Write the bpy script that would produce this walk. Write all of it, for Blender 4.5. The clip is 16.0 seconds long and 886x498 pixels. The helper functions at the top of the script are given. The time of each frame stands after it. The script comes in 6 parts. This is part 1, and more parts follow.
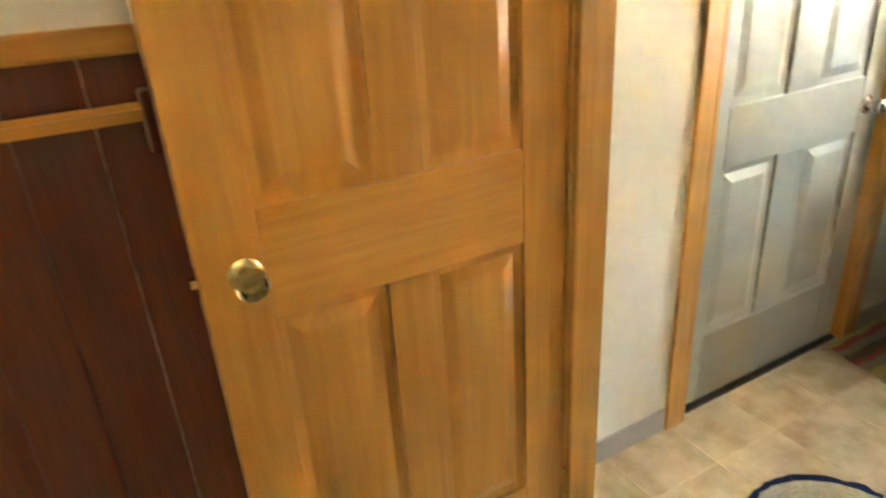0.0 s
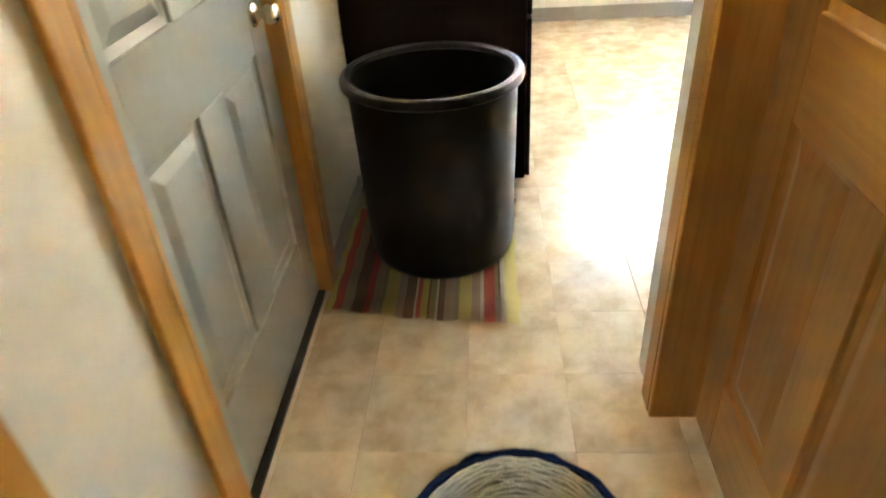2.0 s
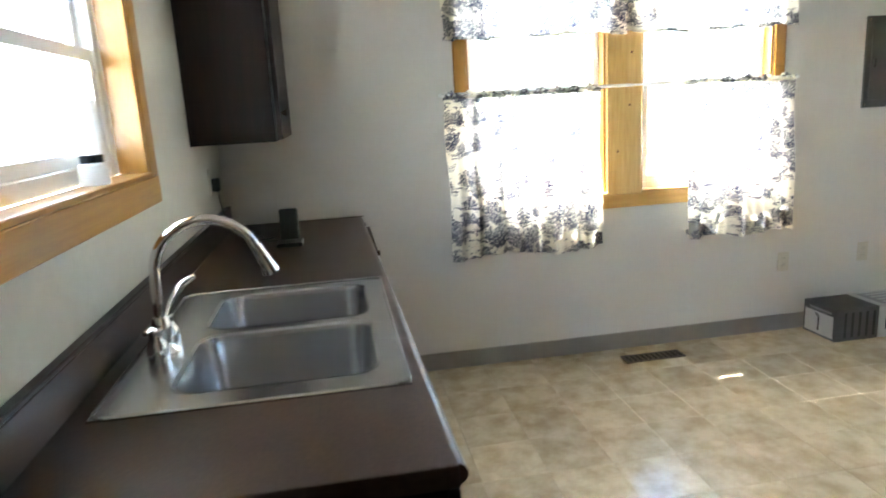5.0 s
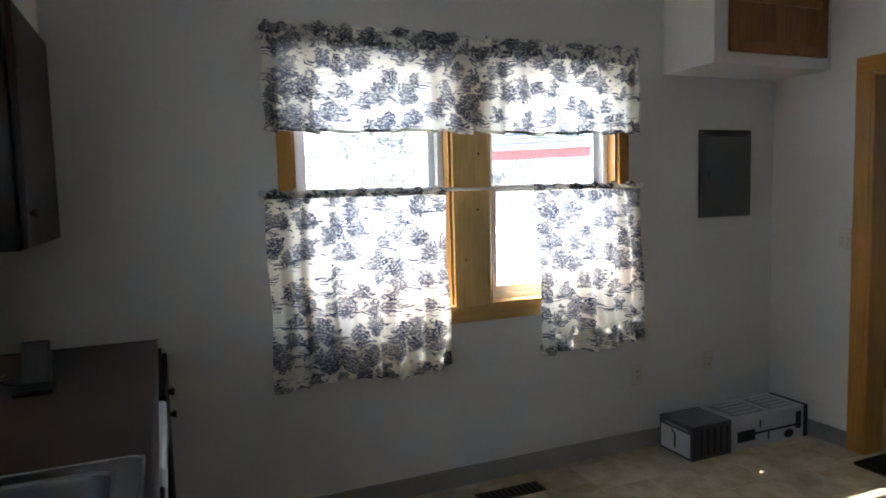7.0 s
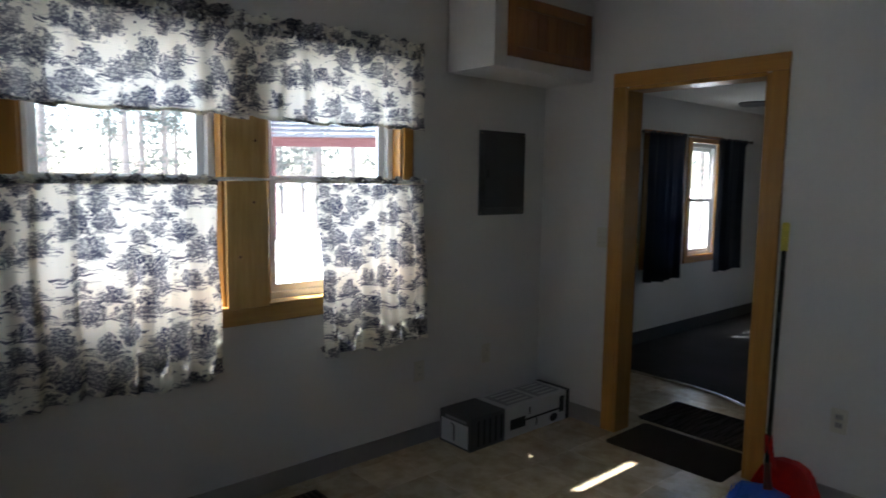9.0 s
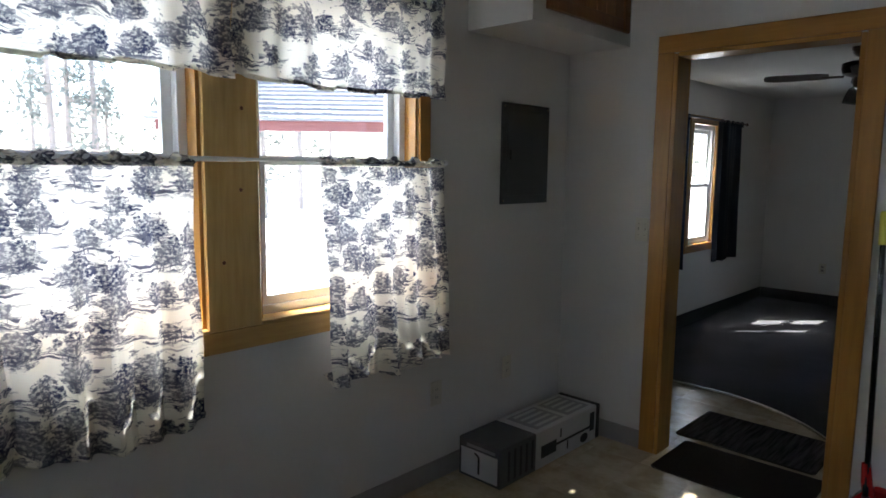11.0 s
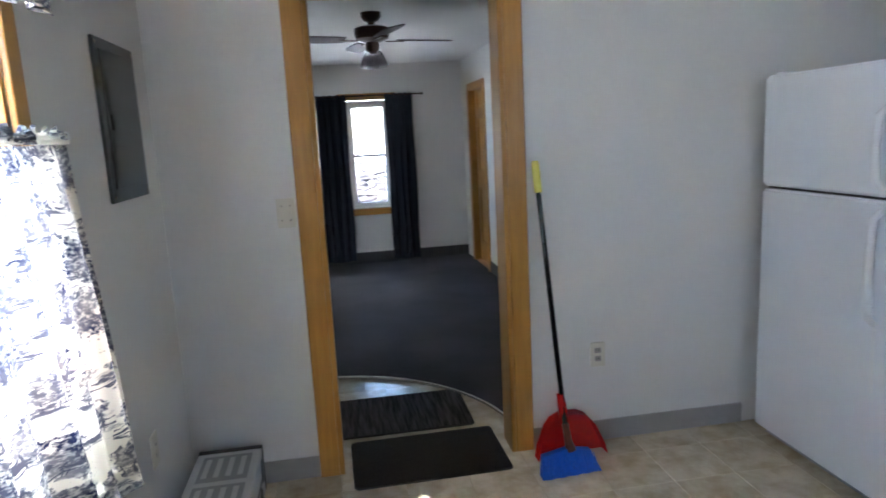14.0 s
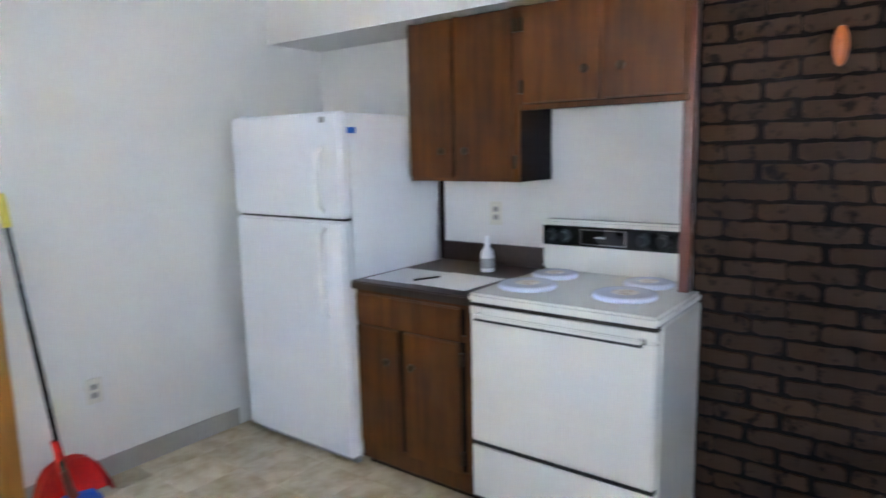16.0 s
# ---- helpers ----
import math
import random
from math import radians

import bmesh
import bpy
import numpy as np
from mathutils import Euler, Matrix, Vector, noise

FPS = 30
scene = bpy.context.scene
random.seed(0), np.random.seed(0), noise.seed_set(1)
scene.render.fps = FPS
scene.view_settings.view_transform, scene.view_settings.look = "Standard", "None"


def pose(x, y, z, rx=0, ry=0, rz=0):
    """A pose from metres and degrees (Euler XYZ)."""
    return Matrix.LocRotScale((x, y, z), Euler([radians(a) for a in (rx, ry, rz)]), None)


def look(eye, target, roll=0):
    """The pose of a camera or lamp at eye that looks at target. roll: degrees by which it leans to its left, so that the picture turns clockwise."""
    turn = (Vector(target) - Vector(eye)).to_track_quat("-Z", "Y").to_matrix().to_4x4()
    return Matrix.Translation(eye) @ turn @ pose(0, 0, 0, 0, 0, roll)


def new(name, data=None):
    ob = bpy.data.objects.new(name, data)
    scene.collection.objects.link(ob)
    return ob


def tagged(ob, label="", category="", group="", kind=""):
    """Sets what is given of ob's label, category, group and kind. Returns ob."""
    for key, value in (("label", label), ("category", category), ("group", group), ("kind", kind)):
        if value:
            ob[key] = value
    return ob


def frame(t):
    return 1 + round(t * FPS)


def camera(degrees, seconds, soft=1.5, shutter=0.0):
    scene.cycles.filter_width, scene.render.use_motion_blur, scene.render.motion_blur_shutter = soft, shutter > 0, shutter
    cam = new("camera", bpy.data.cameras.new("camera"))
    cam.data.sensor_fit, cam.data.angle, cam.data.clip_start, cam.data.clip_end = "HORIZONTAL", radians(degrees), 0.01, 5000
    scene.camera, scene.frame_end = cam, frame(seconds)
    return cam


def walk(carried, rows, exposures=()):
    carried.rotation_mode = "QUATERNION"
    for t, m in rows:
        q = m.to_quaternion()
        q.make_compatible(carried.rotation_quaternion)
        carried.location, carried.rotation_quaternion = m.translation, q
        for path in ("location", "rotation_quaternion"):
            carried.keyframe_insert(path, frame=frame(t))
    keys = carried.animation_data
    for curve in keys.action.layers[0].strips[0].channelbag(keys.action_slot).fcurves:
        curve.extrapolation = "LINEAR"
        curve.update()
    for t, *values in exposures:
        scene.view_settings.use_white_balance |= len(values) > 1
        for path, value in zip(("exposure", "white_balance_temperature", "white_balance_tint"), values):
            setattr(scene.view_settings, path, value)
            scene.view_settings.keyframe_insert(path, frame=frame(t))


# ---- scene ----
cam = camera(68.3, 16.0, soft=1.6, shutter=0.35)
PATH = [
    (0, (-5.686, -1.212, 1.511), (-4.83, 0.397, 0.686), -3.8),
    (0.5, (-5.611, -1.018, 1.439), (-4.469, 0.304, 0.465), -4.2),
    (1, (-5.448, -0.799, 1.394), (-4.098, 0.191, 0.3), -5.9),
    (1.5, (-5.259, -0.641, 1.363), (-3.707, -0.088, 0.229), -6.2),
    (2, (-5.036, -0.558, 1.36), (-3.382, -0.413, 0.244), -3.9),
    (2.5, (-4.734, -0.537, 1.356), (-3.024, -0.441, 0.323), -5.3),
    (3, (-4.417, -0.506, 1.36), (-2.628, -0.467, 0.466), -3.2),
    (3.5, (-4.117, -0.425, 1.403), (-2.266, -0.489, 0.648), -5.0),
    (4, (-3.901, -0.384, 1.441), (-1.999, -0.516, 0.836), -3.9),
    (4.2, (-3.786, -0.383, 1.443), (-1.87, -0.525, 0.886), -4.5),
    (5.2, (-3.41, -0.60, 1.475), (-1.51, -0.95, 1.10), -3.0),
    (6.3, (-3.041, -0.58, 1.5), (-1.169, -1.27, 1.353), -1.4),
    (6.5, (-3.015, -0.644, 1.491), (-1.15, -1.357, 1.365), -0.2),
    (7, (-2.981, -0.774, 1.51), (-1.141, -1.539, 1.338), -1.5),
    (7.5, (-2.911, -0.812, 1.509), (-1.125, -1.689, 1.307), -1.1),
    (8, (-2.842, -0.828, 1.507), (-1.131, -1.842, 1.297), 0.1),
    (8.5, (-2.842, -0.85, 1.533), (-1.216, -1.994, 1.315), 0.8),
    (9, (-2.85, -0.874, 1.535), (-1.355, -2.185, 1.324), 0.8),
    (9.2, (-2.843, -0.87, 1.523), (-1.403, -2.243, 1.32), 0.9),
    (10.4, (-2.37, -0.985, 1.512), (-0.97, -2.41, 1.275), 0.5),
    (11.5, (-1.856, -1.114, 1.486), (-0.553, -2.606, 1.205), 0.6),
    (12, (-1.563, -1.234, 1.46), (-0.554, -2.936, 1.168), -3.1),
    (12.5, (-1.327, -1.322, 1.471), (-0.654, -3.182, 1.174), -1.1),
    (13, (-1.042, -1.34, 1.491), (-0.709, -3.288, 1.186), -3.3),
    (13.5, (-0.845, -1.395, 1.468), (-0.808, -3.369, 1.151), -2.7),
    (14, (-0.695, -1.462, 1.484), (-1.007, -3.407, 1.139), -3.0),
    (14.5, (-0.568, -1.443, 1.478), (-1.194, -3.308, 1.123), -3.6),
    (15, (-0.521, -1.367, 1.493), (-1.509, -3.064, 1.119), -2.3),
    (15.5, (-0.486, -1.316, 1.493), (-1.761, -2.819, 1.151), -1.5),
    (16, (-0.561, -1.235, 1.479), (-2.131, -2.438, 1.181), -1.3),
]
EXPOSURES = [
    (0.0, 7.9, 7400, 8), (1.0, 7.77, 7450, 9), (2.0, 7.45, 7550, 9), (2.5, 7.25, 7150, 8), (3.0, 7.05, 6850, 6), (3.5, 6.85, 6700, 6), (4.2, 6.3, 6850, 2),
    (6.3, 3.65, 6100, 8), (7.0, 3.3, 6100, 8), (7.5, 2.85, 6100, 8), (8.0, 2.42, 6100, 8), (9.2, 2.4, 6050, 8),
    (11.5, 2.7, 6100, 8), (12.5, 2.45, 6050, 8), (13.0, 3.7, 5950, 8), (13.5, 4.1, 5850, 9), (14.0, 4.3, 5700, 9), (14.5, 4.55, 5700, 10), (15.5, 4.52, 5750, 11), (16.0, 5.05, 5750, 10),
]
walk(cam, [(t, look(eye, target, roll)) for t, eye, target, roll in PATH], EXPOSURES)

# ---- world and sun ----
SUN_WAY = Vector((0.95, 0.95, 1.75)).normalized()
world = bpy.data.worlds.new("sky")
scene.world = world
world.use_nodes = True
wn = world.node_tree
sky = wn.nodes.new("ShaderNodeTexSky")
sky.sky_type, sky.sun_disc = "NISHITA", False
sky.sun_elevation = math.asin(SUN_WAY.z)
sky.sun_rotation = math.atan2(SUN_WAY.x, SUN_WAY.y)
wn.links.new(sky.outputs[0], wn.nodes["Background"].inputs[0])
wn.nodes["Background"].inputs[1].default_value = 0.15
sun = new("sun", bpy.data.lights.new("sun", "SUN"))
sun.data.energy, sun.data.angle, sun.data.color = 5.0, radians(0.53), (1.0, 0.95, 0.87)
sun.matrix_world = look((20, 20, 30), Vector((20, 20, 30)) - SUN_WAY)


HALL_GLOW, ENTRY_GLOW = 0.07, 0.47

# ---- helpers ----
ORIGIN = {}


def thing(name, base, label="", category="", group="", kind=""):
    ob = new(name)
    ob.empty_display_size = 0.1
    ob.location = base
    ORIGIN[ob.name] = Vector(base)
    return tagged(ob, label, category, group, kind)


def part(name, bm, material, parent=None, label="", smooth=False, bevel=0.0, segments=1):
    """Links a bmesh, made in world places, as one mesh object under a thing or under a part."""
    if bevel:
        bmesh.ops.bevel(bm, geom=list(bm.edges), offset=bevel, segments=segments, affect="EDGES", clamp_overlap=True)
    org = ORIGIN[parent.name] if parent else Vector((0, 0, 0))
    bmesh.ops.translate(bm, verts=bm.verts, vec=-org)
    me = bpy.data.meshes.new(name)
    bm.to_mesh(me)
    bm.free()
    if smooth:
        me.shade_smooth()
        me.set_sharp_from_angle(angle=radians(40))
    me.materials.append(material)
    ob = new(name, me)
    if parent:
        ob.parent = parent
        ORIGIN[ob.name] = org
    if label:
        tagged(ob, label)
    return ob


def solo(name, bm, material, label, category, group="", kind="", base=None, **kw):
    """A thing of one mesh."""
    if base is None:
        xs = [v.co for v in bm.verts]
        base = (sum(v.x for v in xs) / len(xs), sum(v.y for v in xs) / len(xs), min(v.z for v in xs))
    bevel, smooth, segments = kw.get("bevel", 0), kw.get("smooth", False), kw.get("segments", 1)
    if bevel:
        bmesh.ops.bevel(bm, geom=list(bm.edges), offset=bevel, segments=segments, affect="EDGES", clamp_overlap=True)
    bmesh.ops.translate(bm, verts=bm.verts, vec=-Vector(base))
    me = bpy.data.meshes.new(name)
    bm.to_mesh(me)
    bm.free()
    if smooth:
        me.shade_smooth()
        me.set_sharp_from_angle(angle=radians(40))
    me.materials.append(material)
    ob = new(name, me)
    ob.location = base
    ORIGIN[ob.name] = Vector(base)
    return tagged(ob, label, category, group, kind)


def box(x0, x1, y0, y1, z0, z1, bm=None):
    bm = bm or bmesh.new()
    x0, x1, y0, y1, z0, z1 = min(x0, x1), max(x0, x1), min(y0, y1), max(y0, y1), min(z0, z1), max(z0, z1)
    v = [bm.verts.new((x, y, z)) for x in (x0, x1) for y in (y0, y1) for z in (z0, z1)]
    for q in ((0, 1, 3, 2), (4, 6, 7, 5), (0, 4, 5, 1), (2, 3, 7, 6), (0, 2, 6, 4), (1, 5, 7, 3)):
        bm.faces.new([v[i] for i in q])
    return bm


def lathe(profile, centre=(0, 0, 0), steps=32, bm=None, turn=None):
    """A body of revolution about z from (radius, height) pairs; turn: a matrix put on it before it is moved."""
    bm = bm or bmesh.new()
    turn = turn or Matrix.Identity(4)
    c = Vector(centre)
    rings = []
    for r, h in profile:
        if r < 1e-6:
            rings.append([bm.verts.new(turn @ Vector((0, 0, h)) + c)])
        else:
            rings.append([bm.verts.new(turn @ Vector((r * math.cos(a), r * math.sin(a), h)) + c)
                          for a in (2 * math.pi * i / steps for i in range(steps))])
    for a, b in zip(rings, rings[1:]):
        for i in range(steps):
            j = (i + 1) % steps
            if len(a) == 1 and len(b) == 1:
                continue
            if len(a) == 1:
                bm.faces.new((a[0], b[i], b[j]))
            elif len(b) == 1:
                bm.faces.new((a[i], a[j], b[0]))
            else:
                bm.faces.new((a[i], a[j], b[j], b[i]))
    bmesh.ops.recalc_face_normals(bm, faces=bm.faces)
    return bm


def tube(points, radius, steps=10, bm=None, close=True):
    """A round tube along points; radius: one number or one a point."""
    bm = bm or bmesh.new()
    pts = [Vector(p) for p in points]
    rad = [radius] * len(pts) if isinstance(radius, (int, float)) else radius
    rings, ref = [], None
    for i, p in enumerate(pts):
        d = (pts[min(i + 1, len(pts) - 1)] - pts[max(i - 1, 0)]).normalized()
        if ref is None:
            ref = d.orthogonal().normalized()
        ref = (ref - d * ref.dot(d)).normalized()
        side = d.cross(ref)
        rings.append([bm.verts.new(p + rad[i] * (ref * math.cos(a) + side * math.sin(a)))
                      for a in (2 * math.pi * k / steps for k in range(steps))])
    for a, b in zip(rings, rings[1:]):
        for k in range(steps):
            bm.faces.new((a[k], a[(k + 1) % steps], b[(k + 1) % steps], b[k]))
    if close:
        bm.faces.new(rings[0][::-1])
        bm.faces.new(rings[-1])
    bmesh.ops.recalc_face_normals(bm, faces=bm.faces)
    return bm


def arc(centre, radius, a0, a1, n, u, v):
    c, u, v = Vector(centre), Vector(u), Vector(v)
    return [c + radius * (u * math.cos(radians(a)) + v * math.sin(radians(a))) for a in (a0 + (a1 - a0) * i / n for i in range(n + 1))]


def wall(name, axis, face, back, u0, u1, z0, z1, holes, material, label):
    """A wall of true thickness between two planes, with openings (u0, u1, z0, z1) through it."""
    bm = bmesh.new()
    us = sorted({u0, u1, *(min(max(h[i], u0), u1) for h in holes for i in (0, 1))})
    zs = sorted({z0, z1, *(min(max(h[i], z0), z1) for h in holes for i in (2, 3))})

    def solid(i, j):
        if not (0 <= i < len(us) - 1 and 0 <= j < len(zs) - 1):
            return False
        u, z = (us[i] + us[i + 1]) / 2, (zs[j] + zs[j + 1]) / 2
        return not any(h[0] < u < h[1] and h[2] < z < h[3] for h in holes)

    def at(w, u, z):
        return bm.verts.new((w, u, z) if axis == "x" else (u, w, z))
    for i in range(len(us) - 1):
        for j in range(len(zs) - 1):
            if not solid(i, j):
                continue
            a, b, c, d = us[i], us[i + 1], zs[j], zs[j + 1]
            for w in (face, back):
                bm.faces.new([at(w, a, c), at(w, b, c), at(w, b, d), at(w, a, d)])
            for (di, dj), (p, q) in {(-1, 0): ((a, c), (a, d)), (1, 0): ((b, c), (b, d)), (0, -1): ((a, c), (b, c)), (0, 1): ((a, d), (b, d))}.items():
                if not solid(i + di, j + dj):
                    bm.faces.new([at(face, *p), at(face, *q), at(back, *q), at(back, *p)])
    bmesh.ops.remove_doubles(bm, verts=bm.verts, dist=1e-5)
    bmesh.ops.recalc_face_normals(bm, faces=bm.faces)
    return tagged(part(name, bm, material), label, "wall", kind="structure")


# ---- materials ----
def shade(name, colour, rough=0.5, metal=0.0, second=None, grain=12.0, mix=0.5, stretch=(1, 1, 1), bump=0.0, bump_scale=80.0,
          stain=0.0, stain_scale=1.3, vary=0.0, coat=0.0, detail=4.0, through_light=0.0, spec=0.5, sharp=(0.35, 0.68)):
    """A surface with grain, large uneven patches, fine relief and, from piece to piece, a change of tone."""
    m = bpy.data.materials.new(name)
    m.use_nodes = True
    t = m.node_tree
    n, link = t.nodes, t.links.new
    p = n["Principled BSDF"]
    p.inputs["Roughness"].default_value, p.inputs["Metallic"].default_value = rough, metal
    p.inputs["Coat Weight"].default_value, p.inputs["Specular IOR Level"].default_value = coat, spec
    p.inputs["Coat Roughness"].default_value = 0.25
    co = n.new("ShaderNodeTexCoord")
    mp = n.new("ShaderNodeMapping")
    mp.inputs["Scale"].default_value = stretch
    link(co.outputs["Object"], mp.inputs[0])
    vec = mp.outputs[0]
    info = n.new("ShaderNodeObjectInfo")
    if vary:
        add = n.new("ShaderNodeVectorMath")
        add.operation = "MULTIPLY_ADD"
        link(info.outputs["Random"], add.inputs[0])
        add.inputs[1].default_value = (37, 53, 71)
        link(vec, add.inputs[2])
        vec = add.outputs[0]
    nz = n.new("ShaderNodeTexNoise")
    nz.inputs["Scale"].default_value, nz.inputs["Detail"].default_value, nz.inputs["Roughness"].default_value = grain, detail, 0.6
    link(vec, nz.inputs["Vector"])
    ramp = n.new("ShaderNodeMapRange")
    ramp.inputs[1].default_value, ramp.inputs[2].default_value, ramp.inputs[4].default_value = sharp[0], sharp[1], mix
    link(nz.outputs[0], ramp.inputs[0])
    mx = n.new("ShaderNodeMix")
    mx.data_type = "RGBA"
    mx.inputs[6].default_value = (*colour, 1)
    mx.inputs[7].default_value = (*(second or [c * 0.8 for c in colour]), 1)
    link(ramp.outputs[0], mx.inputs[0])
    out = mx.outputs[2]
    if stain or vary:
        hs = n.new("ShaderNodeHueSaturation")
        link(out, hs.inputs["Color"])
        value = None
        if stain:
            big = n.new("ShaderNodeTexNoise")
            big.inputs["Scale"].default_value, big.inputs["Detail"].default_value = stain_scale, 3
            link(co.outputs["Object"], big.inputs["Vector"])
            r2 = n.new("ShaderNodeMapRange")
            r2.inputs[1].default_value, r2.inputs[2].default_value = 0.3, 0.7
            r2.inputs[3].default_value, r2.inputs[4].default_value = 1 - stain, 1 + stain
            link(big.outputs[0], r2.inputs[0])
            value = r2.outputs[0]
        if vary:
            r3 = n.new("ShaderNodeMapRange")
            r3.inputs[3].default_value, r3.inputs[4].default_value = 1 - vary, 1 + vary
            link(info.outputs["Random"], r3.inputs[0])
            if value:
                mul = n.new("ShaderNodeMath")
                mul.operation = "MULTIPLY"
                link(value, mul.inputs[0])
                link(r3.outputs[0], mul.inputs[1])
                value = mul.outputs[0]
            else:
                value = r3.outputs[0]
        link(value, hs.inputs["Value"])
        out = hs.outputs[0]
    link(out, p.inputs["Base Color"])
    if bump:
        bz = n.new("ShaderNodeTexNoise")
        bz.inputs["Scale"].default_value, bz.inputs["Detail"].default_value = bump_scale, 3
        link(vec, bz.inputs["Vector"])
        bp = n.new("ShaderNodeBump")
        bp.inputs["Strength"].default_value, bp.inputs["Distance"].default_value = bump, 0.004
        link(bz.outputs[0], bp.inputs["Height"])
        link(bp.outputs[0], p.inputs["Normal"])
    if through_light:
        tr = n.new("ShaderNodeBsdfTranslucent")
        ms = n.new("ShaderNodeMixShader")
        ms.inputs[0].default_value = through_light
        link(out, tr.inputs[0])
        link(p.outputs[0], ms.inputs[1])
        link(tr.outputs[0], ms.inputs[2])
        link(ms.outputs[0], n["Material Output"].inputs[0])
    return m


def lamp_glow(name, colour, strength):
    m = bpy.data.materials.new(name)
    m.use_nodes = True
    p = m.node_tree.nodes["Principled BSDF"]
    p.inputs["Base Color"].default_value = (0.9, 0.88, 0.8, 1)
    p.inputs["Emission Color"].default_value, p.inputs["Emission Strength"].default_value = (*colour, 1), strength
    return m


def clear(name, tint=(1, 1, 1), rough=0.0):
    m = bpy.data.materials.new(name)
    m.use_nodes = True
    p = m.node_tree.nodes["Principled BSDF"]
    p.inputs["Base Color"].default_value, p.inputs["Roughness"].default_value = (*tint, 1), rough
    p.inputs["Transmission Weight"].default_value, p.inputs["IOR"].default_value = 1.0, 1.45
    return m


PAINT = shade("wall_paint", (0.73, 0.715, 0.675), 0.5, second=(0.70, 0.685, 0.645), grain=40, bump=0.12, bump_scale=160, stain=0.025)
PAINT_ROUGH = shade("textured_wall_paint", (0.66, 0.645, 0.555), 0.5, second=(0.60, 0.585, 0.495), grain=22, bump=0.6, bump_scale=30, stain=0.06)
CEIL = shade("ceiling_paint", (0.72, 0.71, 0.67), 0.8, second=(0.66, 0.65, 0.61), grain=90, bump=0.4, bump_scale=220, stain=0.03)
PINE = shade("varnished_pine", (0.49, 0.240, 0.043), 0.33, second=(0.33, 0.136, 0.019), grain=7, mix=0.55, stretch=(7, 7, 0.45), stain=0.12, stain_scale=2.2, vary=0.08, coat=0.2, detail=5)
PINE_FLAT = shade("varnished_pine_level", (0.49, 0.240, 0.043), 0.33, second=(0.34, 0.140, 0.020), grain=7, mix=0.55, stretch=(0.45, 0.9, 9), stain=0.12, stain_scale=2.5, vary=0.08, coat=0.25)
PINE_RED = shade("red_varnished_pine", (0.30, 0.115, 0.024), 0.4, second=(0.17, 0.055, 0.011), grain=7, mix=0.6, stretch=(7, 7, 0.5), stain=0.15, stain_scale=3, vary=0.12)
HONEY = shade("honey_pine_level", (0.62, 0.38, 0.13), 0.35, second=(0.46, 0.24, 0.065), grain=7, mix=0.6, stretch=(7, 0.6, 7), stain=0.08, stain_scale=3, vary=0.06, coat=0.2)
PINE_FLAT_Y = shade("varnished_pine_level_y", (0.42, 0.185, 0.034), 0.35, second=(0.28, 0.108, 0.017), grain=9, mix=0.7, stretch=(9, 0.7, 9), stain=0.08, stain_scale=2.5, vary=0.06, coat=0.2)
KNOTTY = shade("clear_pine", (0.72, 0.49, 0.19), 0.35, second=(0.56, 0.32, 0.09), grain=7, mix=0.7, stretch=(7, 7, 0.6), stain=0.08, stain_scale=3, coat=0.2)
ORANGE_WOOD = shade("orange_stained_wood", (0.40, 0.10, 0.018), 0.4, second=(0.16, 0.035, 0.008), grain=28, mix=0.8, stretch=(1, 1, 0.6), sharp=(0.5, 0.65))
KNOT = shade("pine_knot", (0.16, 0.05, 0.015), 0.5, grain=90)
MAHOGANY = shade("red_stained_panelling", (0.125, 0.026, 0.012), 0.34, second=(0.064, 0.014, 0.007), grain=10, mix=0.8, stretch=(10, 10, 0.7), stain=0.15, vary=0.12, coat=0.15)
CABINET = shade("brown_stained_wood", (0.128, 0.041, 0.0060), 0.42, second=(0.036, 0.0105, 0.0020), grain=5, mix=0.6, stretch=(5, 5, 0.35), detail=6, stain=0.3, stain_scale=4, vary=0.14, coat=0.04, bump=0.05, bump_scale=40, spec=0.3)
# dark stain, taken near black to hold the shade on the sink cabinets
CABINET_SHADED = shade("shaded_stained_wood", (0.013, 0.0038, 0.0022), 0.5, second=(0.006, 0.002, 0.0014), grain=7, mix=0.8, stretch=(8, 8, 0.8), stain=0.18, vary=0.08, coat=0.0, spec=0.15)
# red-brown stain with the backlit shade beside the sink window painted in
CABINET_BACKLIT = shade("backlit_red_brown_wood", (0.020, 0.0072, 0.0048), 0.45, second=(0.010, 0.0036, 0.0025), grain=6, mix=0.8, stretch=(7, 7, 0.6), stain=0.2, spec=0.3)
SEAM = shade("dark_gap", (0.012, 0.007, 0.004), 0.8, grain=20)
LAMINATE = shade("brown_laminate", (0.066, 0.039, 0.027), 0.32, second=(0.045, 0.026, 0.018), grain=120, mix=0.9, stain=0.10, stain_scale=3, spec=0.3)
LAMINATE_DARK = shade("dark_laminate", (0.05, 0.027, 0.018), 0.38, second=(0.03, 0.016, 0.011), grain=60, mix=0.9, stain=0.12, stain_scale=4)
STEEL = shade("brushed_stainless", (0.50, 0.51, 0.52), 0.24, 1.0, second=(0.4, 0.41, 0.42), grain=20, stretch=(2, 60, 2), bump=0.03, bump_scale=40)
CHROME = shade("chrome", (0.86, 0.86, 0.87), 0.07, 1.0, second=(0.8, 0.8, 0.8), grain=5)
BRASS = shade("aged_brass", (0.72, 0.60, 0.34), 0.22, 1.0, second=(0.5, 0.4, 0.2), grain=18)
NICKEL = shade("brushed_nickel", (0.62, 0.58, 0.50), 0.24, 1.0, second=(0.5, 0.46, 0.38), grain=25)
